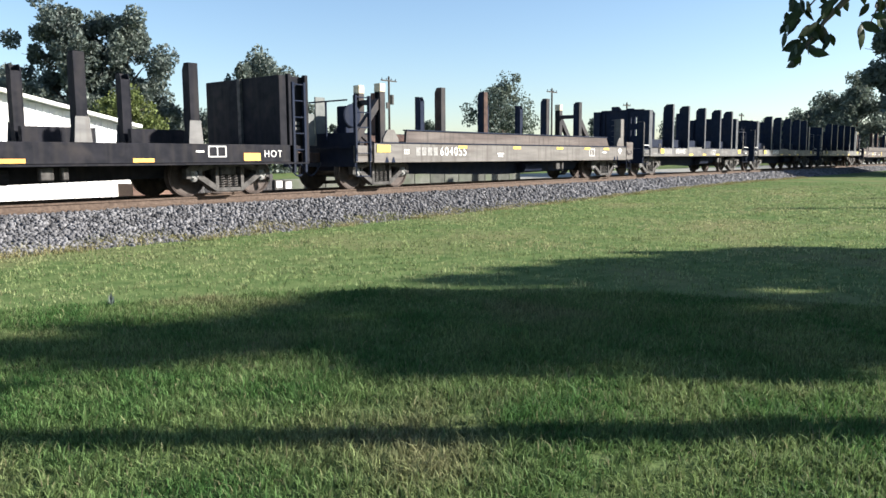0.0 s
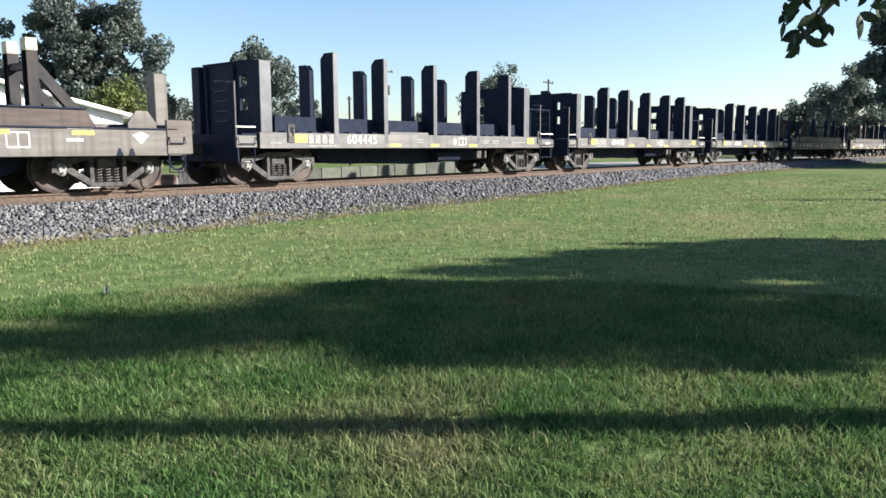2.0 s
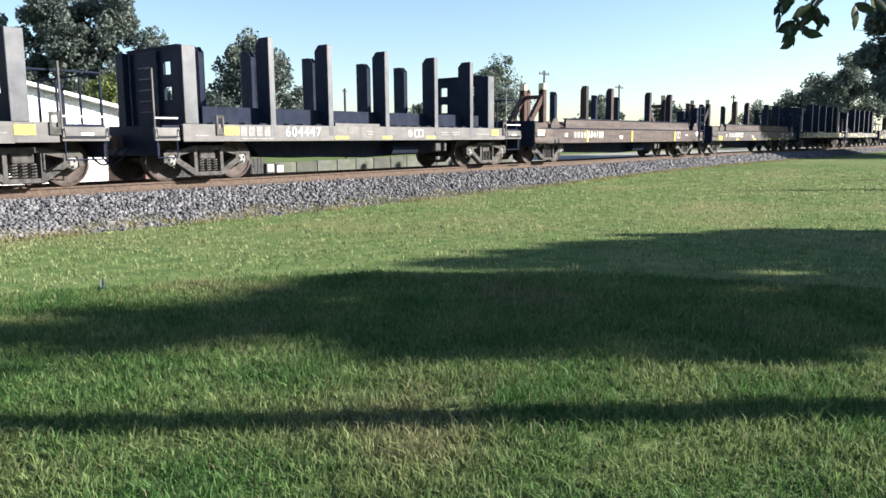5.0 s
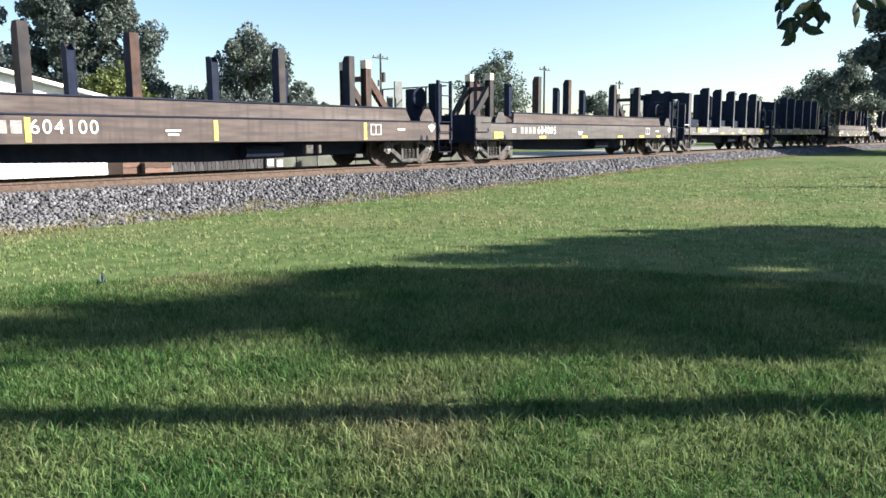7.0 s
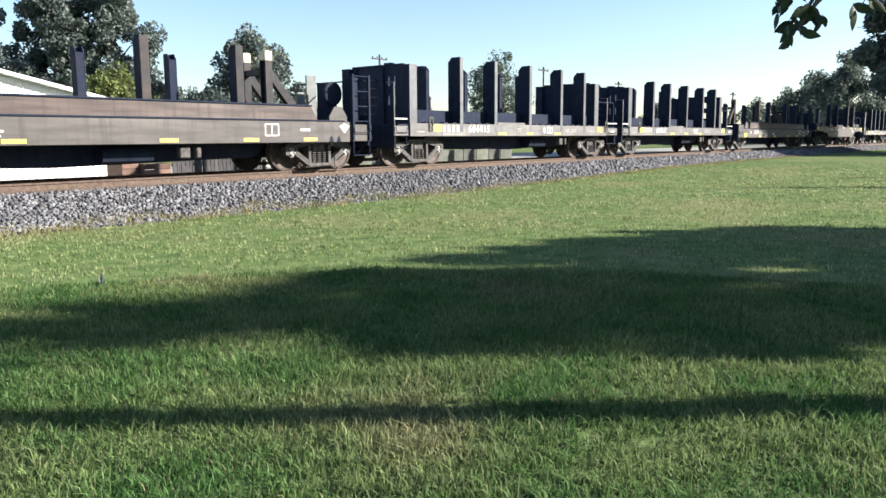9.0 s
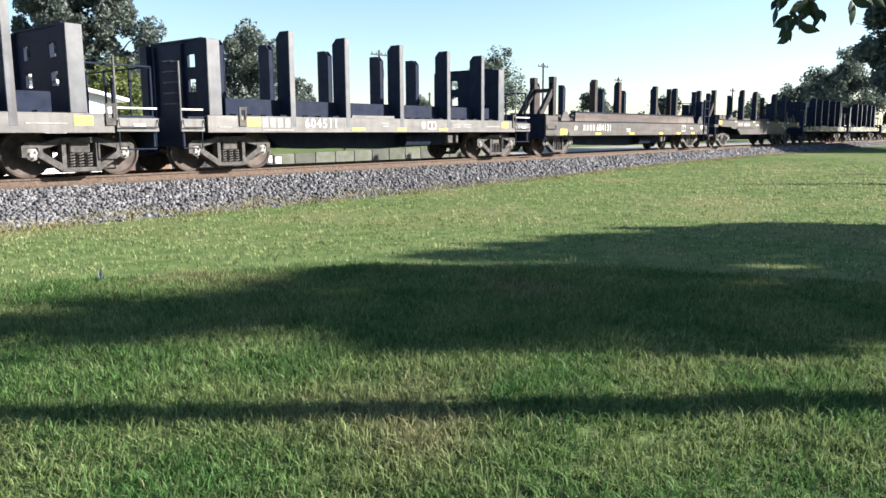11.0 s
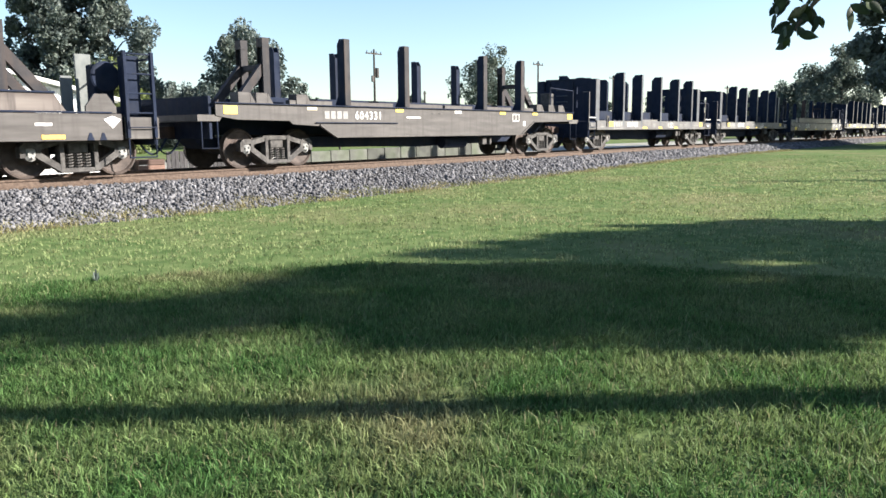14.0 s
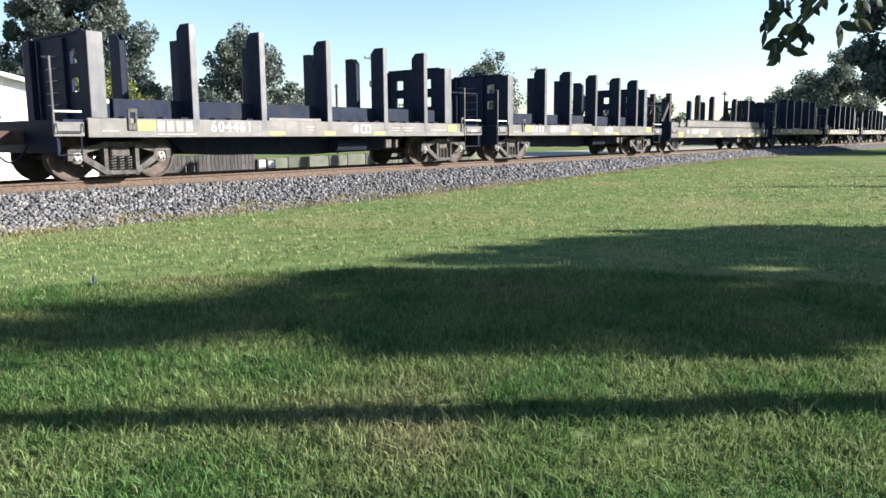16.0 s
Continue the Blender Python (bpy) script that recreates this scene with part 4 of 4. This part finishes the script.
tree("tree", 31.5, 67.9, 14.5, 4.1, 4.6, 11, 26000, 0.36, label="large dark green broadleaf tree behind the white building")
tree("tree", 35.9, 65.7, 14.1, 4.2, 1.5, 28, 30000, 0.36, label="large dark green broadleaf tree behind the white building")
tree("tree", 33.8, 68.8, 12.8, 3.6, 2.0, 29, 20000, 0.36)
tree("tree", 25.5, 72.0, 8.6, 3.8, 0.3, 30, 16000, 0.36)
tree("tree", 22.5, 76.0, 9.4, 4.6, 0.3, 12, 20000, 0.36)
tree("tree", 31.0, 80.0, 9.2, 4.6, 0.3, 25, 20000, 0.36)
tree("tree", 42.0, 70.0, 6.6, 3.6, 0.2, 19, 12000, 0.34)
tree("tree", 47.0, 70.0, 6.0, 3.2, 0.2, 26, 12000, 0.34)
tree("tree", 44.8, 58.8, 10.4, 5.0, 0.4, 13, 26000, 0.36, label="upright broadleaf tree behind the track")
tree("tree", 26.9, 50.3, 5.8, 2.7, 0.2, 14, 15000, 0.25, M_LEAF_LIGHT, label="small yellow-green leafy tree behind the building")
tree("tree", 54.5, 62.0, 5.4, 2.8, 0.2, 20, 12000, 0.32)
tree("tree", 112.0, 79.0, 14.4, 6.2, 5.5, 15, 8500, 0.5, M_LEAF_FAR, label="tall thin-crowned tree far behind the track")
tree("tree", 91.0, 78.0, 6.2, 3.4, 0.3, 21, 8000, 0.4, M_LEAF_FAR)
tree("tree", 132.0, 70.0, 8.0, 5.0, 0.3, 22, 9000, 0.5, M_LEAF_FAR)
tree("tree", 138.0, 58.0, 7.0, 5.0, 0.3, 23, 9000, 0.5, M_LEAF_FAR)
tree("tree", 150.0, 46.0, 6.6, 5.0, 0.3, 24, 9000, 0.5, M_LEAF_FAR)
tree("tree", 122.0, 31.0, 8.2, 4.6, 0.8, 16, 16000, 0.42, M_LEAF_FAR, label="dark leafy tree across the track")
tree("tree", 118.0, 26.0, 9.0, 4.6, 0.8, 27, 16000, 0.42, M_LEAF_FAR, label="dark leafy tree across the track")
tree("tree", 101.0, 20.5, 10.0, 4.4, 3.5, 17, 9000, 0.42, M_LEAF_FAR, label="spreading tree with a bare trunk across the track")
tree("tree", 62.5, 6.9, 16.5, 5.0, 3.6, 18, 48000, 0.42, label="big dark dense tree beside the lawn that shades the train")


def along_sun(s, n):
    """A place s metres towards the sun and n metres across from the eye."""
    return s * SUN_AZ[0] - n * SUN_AZ[1], s * SUN_AZ[1] + n * SUN_AZ[0]


# unseen trees, placed so that their shadows lie on the lawn
tree("tree", *along_sun(5.6, 3.97), 10.5, 2.6, 4.5, 31, 5000, 0.22, trunk_r=0.21, label="tall leafy garden tree with a bare trunk")
# slender stand-ins for one big tree's shadow, lower one after another
for i, (across, tip) in enumerate(((5.9, -4.6), (6.6, -3.2), (7.4, -2.5), (8.2, -2.0), (9.2, -0.9), (10.1, -0.1), (11.0, 1.4), (11.8, 3.0))):
    tree("tree", *along_sun(14.0, across), (14.0 - tip) * math.tan(radians(SUN_EL)), 1.05, 0.6, 40 + i, 9000, 0.2, trunk_r=0.12, label="slender leafy tree out of view, added to shape the lawn shadow")
# a second made-up row that fills the gaps in that shadow
for i, (across, tip) in enumerate(((5.75, -4.6), (6.2, -3.4), (7.0, -2.4), (7.8, -1.9), (9.6, 0.5), (11.4, 3.2))):
    tree("tree", *along_sun(16.5, across), (16.5 - tip) * math.tan(radians(SUN_EL)), 1.0, 1.5, 60 + i, 7000, 0.2, trunk_r=0.12, label="slender leafy tree out of view, added to shape the lawn shadow")
# added out of view to fill the shadow's lower edge
tree("tree", *along_sun(9.2, 5.9), 4.2, 1.2, 0.4, 35, 10000, 0.2, label="small rounded leafy tree out of view, added for the lawn shadow")
# four unseen trees added to thicken the shade on the far train
tree("tree", 61.5, 3.0, 13.0, 4.0, 0.5, 52, 24000, 0.6, label="big dark dense tree beside the lawn that shades the train")
tree("tree", 70.0, -2.5, 18.0, 5.0, 0.5, 53, 24000, 0.62, label="big dark dense tree beside the lawn that shades the train")
tree("tree", 71.0, 6.6, 17.0, 4.6, 4.0, 54, 20000, 0.55, label="big dark dense tree beside the lawn that shades the train")
tree("tree", 66.5, 2.0, 15.0, 5.0, 0.5, 51, 26000, 0.6, label="big dark dense tree beside the lawn that shades the train")


def shed():
    thing = new("building")
    thing.location = (0, 24.2, ground_height(5, 13))
    bm = bmesh.new()
    prism(bm, [(-11.0, 0), (13.1, 0), (13.1, 2.55), (1.0, 5.2), (-11.0, 2.55)], 0, 16)
    part("wall", bm, M_WALL, thing)
    bm = bmesh.new()
    for k in range(120):
        x = -11 + k * 0.2
        top = 2.55 + (5.2 - 2.55) * (1 - abs(x - 1.05) / 12.05)
        box(bm, x, x + 0.04, -0.02, 0.001, 0, max(2.5, top - 0.05))
    part("siding_rib", bm, M_WALL, thing)
    bm = bmesh.new()
    prism(bm, [(13.4, 2.50), (1.0, 5.22), (1.0, 5.32), (13.4, 2.60)], -0.35, 16.3)
    part("roof", bm, M_WALL, thing)
    bm = bmesh.new()
    prism(bm, [(1.0, 5.22), (-11.4, 2.50), (-11.4, 2.60), (1.0, 5.32)], -0.35, 16.3)
    part("roof", bm, M_WALL, thing)
    tagged(thing, "low white metal-sided building with a shallow gable roof", "building")


shed()


def utility_pole(x, y, h):
    thing = new("utility_pole")
    thing.location = (x, y, 0)
    bm = bmesh.new()
    tube(bm, [(0, 0, 0), (0, 0, h)], 0.16, 10, 0.11)
    part("pole", bm, M_POLE, thing)
    for z in (h - 0.5,):
        bm = bmesh.new()
        box(bm, -1.3, 1.3, -0.06, 0.06, z - 0.07, z + 0.07)
        part("crossarm", bm, M_POLE, thing)
    for dx in (-1.15, -0.4, 0.4, 1.15):
        bm = bmesh.new()
        tube(bm, [(dx, 0, h - 0.43), (dx, 0, h - 0.22)], 0.05, 8)
        part("insulator", bm, M_DARK, thing)
    tagged(thing, "wooden utility pole with one crossarm", "utility pole")
    return thing


utility_pole(94.0, 57.7, 11.2)
utility_pole(116.6, 57.4, 10.4)
utility_pole(139.0, 46.5, 9.2)


def transformer(pole, z):
    bm = bmesh.new()
    tube(bm, [(0.45, 0, z), (0.45, 0, z + 1.1)], 0.26, 14)
    box(bm, 0.05, 0.45, -0.05, 0.05, z + 0.7, z + 0.8)
    part("transformer", bm, M_TRUCK, pole, "grey drum transformer")
    bm = bmesh.new()
    box(bm, -0.45, -0.15, -0.1, 0.1, z - 0.5, z + 0.2, 0.02)
    part("switch_box", bm, M_TRUCK, pole)


def post(x, y, h):
    thing = new("post")
    thing.location = (x, y, 0)
    bm = bmesh.new()
    tube(bm, [(0, 0, 0), (0, 0, h)], 0.1, 8, 0.08)
    part("shaft", bm, M_POLE, thing)
    bm = bmesh.new()
    box(bm, -0.2, 0.2, -0.04, 0.04, h - 0.25, h - 0.15)
    part("bracket", bm, M_POLE, thing)
    tagged(thing, "slim weathered wooden post behind the track", "post")


transformer(utility_pole(66.5, 63.0, 11.1), 7.9)
post(41.8, 43.4, 5.6)
post(57.0, 47.5, 5.4)
# two unseen columnar trees, added for the thin shadows far out on the lawn
tree("tree", *along_sun(25.0, 20.8), 7.6, 0.42, 0.3, 70, 6000, 0.2, trunk_r=0.14, label="slender columnar leafy tree out of view, added for its shadow")
tree("tree", *along_sun(31.0, 24.8), 8.2, 0.42, 0.3, 71, 6000, 0.2, trunk_r=0.14, label="slender columnar leafy tree out of view, added for its shadow")


def plank_fence():
    thing = new("fence")
    thing.location = (13.65, 22.0, 0.05)
    bm = bmesh.new()
    box(bm, 0, 0.135, 0, 0.03, 0, 0.94, 0.004)
    first = part("board", bm, M_FENCE, thing)
    for k in range(1, 23):
        ob = new("board", first.data)
        ob.parent, ob.location = thing, (k * 0.155, random.uniform(-0.01, 0.01), random.uniform(-0.02, 0.02))
    for z in (0.2, 0.6):
        bm = bmesh.new()
        box(bm, 0, 3.55, 0.04, 0.09, z, z + 0.08)
        part("rail", bm, M_FENCE, thing)
    tagged(thing, "low dark weathered board fence behind the track", "fence")


def crate(x0, x1, y, h, material, label):
    thing = new("crate")
    thing.location = (x0, y, 0.05)
    w = x1 - x0
    for k in range(4):
        bm = bmesh.new()
        box(bm, 0, w, 0, 0.03, k * h / 4 + 0.01, (k + 1) * h / 4 - 0.005, 0.004)
        part("slat", bm, material, thing)
    for s in (0, w - 0.06):
        bm = bmesh.new()
        box(bm, s, s + 0.06, 0.03, 0.9, 0, h, 0.004)
        part("end_panel", bm, material, thing)
    bm = bmesh.new()
    box(bm, 0.06, w - 0.06, 0.03, 0.9, h - 0.05, h - 0.02)
    part("lid", bm, material, thing)
    tagged(thing, label, "crate")


def low_wall():
    thing = new("low_wall")
    thing.location = (17.9, 22.3, 0.0)
    bm = bmesh.new()
    box(bm, 0, 1.0, 0, 0.2, 0, 0.80, 0.012)
    first = part("block", bm, M_BLOCK, thing)
    for k in range(1, 15):
        ob = new("block", first.data)
        ob.parent, ob.location = thing, (k * 1.03, 0, 0.015 * k)
    tagged(thing, "low pale greenish concrete block wall behind the track", "wall")


def utility_box(x, y, h):
    thing = new("utility_box")
    thing.location = (x, y, 0.0)
    bm = bmesh.new()
    box(bm, 0, 0.38, 0, 0.3, 0, h, 0.015)
    part("body", bm, M_TRUCK, thing)
    bm = bmesh.new()
    box(bm, 0.06, 0.32, -0.012, 0.0, h - 0.28, h - 0.04)
    part("sign", bm, M_WHITE, thing)
    tagged(thing, "small grey utility box with a white sign", "utility box")


M_FENCE = surface("weathered_boards", (0.026, 0.025, 0.027), (0.05, 0.047, 0.048), 8.0, 0.9, bump=0.4, random_by="object", stretch=(4, 4, 0.6))
M_CRATE = surface("brown_boards", (0.09, 0.05, 0.037), (0.14, 0.085, 0.064), 8.0, 0.85, bump=0.3, random_by="object", stretch=(0.6, 4, 4))
M_BLOCK = surface("mossy_concrete", (0.065, 0.068, 0.058), (0.10, 0.105, 0.088), 3.0, 0.9, bump=0.4, c=(0.05, 0.065, 0.035), cscale=1.2, cmix=0.4, random_by="object")
plank_fence()
crate(11.95, 12.5, 22.0, 0.76, M_CRATE, "dark brown slatted wooden crate behind the track")
crate(12.55, 13.45, 21.8, 0.72, M_CRATE, "brown slatted wooden crate behind the track")
low_wall()
utility_box(17.2, 21.9, 0.80)
utility_box(17.62, 21.9, 0.76)


# ---- the branch that hangs into view ----
def branch():
    thing = new("branch")
    thing.location = BRANCH_AT
    m = Matrix.Rotation(radians(-75), 4, "Z")
    bm = bmesh.new()
    pts = [(3.68, 2.2, 3.3), (1.8, 1.1, 1.7), (0.75, 0.4, 0.62), (0.42, 0.1, 0.42), (0.2, 0, 0.25), (0.08, 0.0, 0.12), (0.0, 0.0, 0.0)]
    tube(bm, pts, 0.045, 6, 0.003)
    tube(bm, [(0.2, 0, 0.25), (0.05, 0.05, 0.22), (-0.03, 0.02, 0.12)], 0.006, 5, 0.002)
    tube(bm, [(0.3, 0.05, 0.33), (0.28, 0.0, 0.2), (0.24, -0.02, 0.1)], 0.006, 5, 0.002)
    part("twig", bm, M_BARK, thing)
    # one leaf, folded a little along its midrib, hanging from its stalk
    me = bpy.data.meshes.new("leaf")
    prof = [(0.0, 0.0), (0.018, 0.02), (0.027, 0.045), (0.025, 0.07), (0.014, 0.095), (0.0, 0.12)]
    verts, faces = [], []
    for w, d in prof:
        verts += [(-w, 0.25 * w + 1.2 * d * d, -d), (0, 1.2 * d * d, -d), (w, 0.25 * w + 1.2 * d * d, -d)]
    for k in range(len(prof) - 1):
        for j in (0, 1):
            faces.append((k * 3 + j, k * 3 + j + 1, k * 3 + j + 4, k * 3 + j + 3))
    me.from_pydata(verts, [], faces)
    me.materials.append(M_LEAF_NEAR)
    me.polygons.foreach_set("use_smooth", [True] * len(faces))
    rng = random.Random(5)
    stems = [(0.0, 0.0, 0.0)] * 4 + [(0.02, 0, 0.04)] * 4 + [(0.06, 0, 0.09)] * 5 + [(-0.03, 0.02, 0.12)] * 4 + [(0.0, 0.03, 0.19)] * 4 + [(0.12, 0, 0.17)] * 4 + [(0.24, -0.02, 0.1)] * 3 + [(0.27, 0, 0.19)] * 4 + [(0.32, 0.04, 0.33)] * 4 + [(0.18, 0.0, 0.25)] * 4 + [(0.42, 0.1, 0.40)] * 4 + [(0.5, 0.15, 0.47)] * 3
    stems = stems + [(x + rng.uniform(-0.03, 0.03), y, z + rng.uniform(-0.02, 0.04)) for x, y, z in stems]
    for x, y, z in stems:
        ob = new("leaf", me)
        ob.parent = thing
        side = rng.uniform(-80, 80)
        ob.matrix_local = Matrix.Translation((x + rng.uniform(-0.04, 0.03), y + rng.uniform(-0.05, 0.05), z + rng.uniform(-0.02, 0.03))) @ Euler((radians(rng.uniform(-35, 35)), radians(side), radians(rng.uniform(-70, 70)))).to_matrix().to_4x4() @ Matrix.Scale(rng.uniform(0.4, 0.8), 4)
    tagged(thing, "drooping leafy branch of a nearby tree, in shade", "branch")
    return thing


# the shade of its own tree is put into this dark leaf colour
M_LEAF_NEAR = surface("near_leaf_shaded", (0.02, 0.032, 0.016), (0.035, 0.052, 0.024), 30.0, 0.5, random_by="object", spec=0.15, trans=0.1)
BRANCH_AT = (3.348, 0.897, 1.91)
BRANCH = branch()
SWAY = [(0.0, 0.0, 0.0), (1.0, -0.004, -0.008), (2.0, 0.007, 0.004), (3.0, 0.0, 0.003), (4.0, 0.003, 0.002), (6.5, 0.007, 0.0), (7.5, 0.006, 0.0), (8.5, 0.010, -0.008), (9.0, 0.001, -0.011),
        (11.5, -0.006, -0.003), (12.5, -0.012, -0.003), (13.0, 0.006, -0.016), (14.0, 0.014, -0.040), (14.5, 0.014, -0.060), (15.0, 0.004, -0.079), (15.5, 0.0, -0.085), (16.0, -0.009, -0.079)]


# ---- motion ----
def motions():
    steps = [k / 30 for k in range(481)]
    for car, place in CARS:
        walk(car, [(t, pose(place - SPEED * t, TRACK_Y, RAIL_Z)) for t in (k * 0.1 for k in range(161))])
    walk(BRANCH, [(t, pose(BRANCH_AT[0] + 0.19 * r, BRANCH_AT[1] - 0.98 * r, BRANCH_AT[2] + u, 0, 0, -72)) for t, r, u in SWAY])
    turn = SPEED / WHEEL_R
    for wheel, dx in WHEELS:
        walk(wheel, [(t, Matrix.Translation((dx, 0, WHEEL_R)) @ Matrix.Rotation(-turn * t, 4, "Y")) for t in steps])


motions()
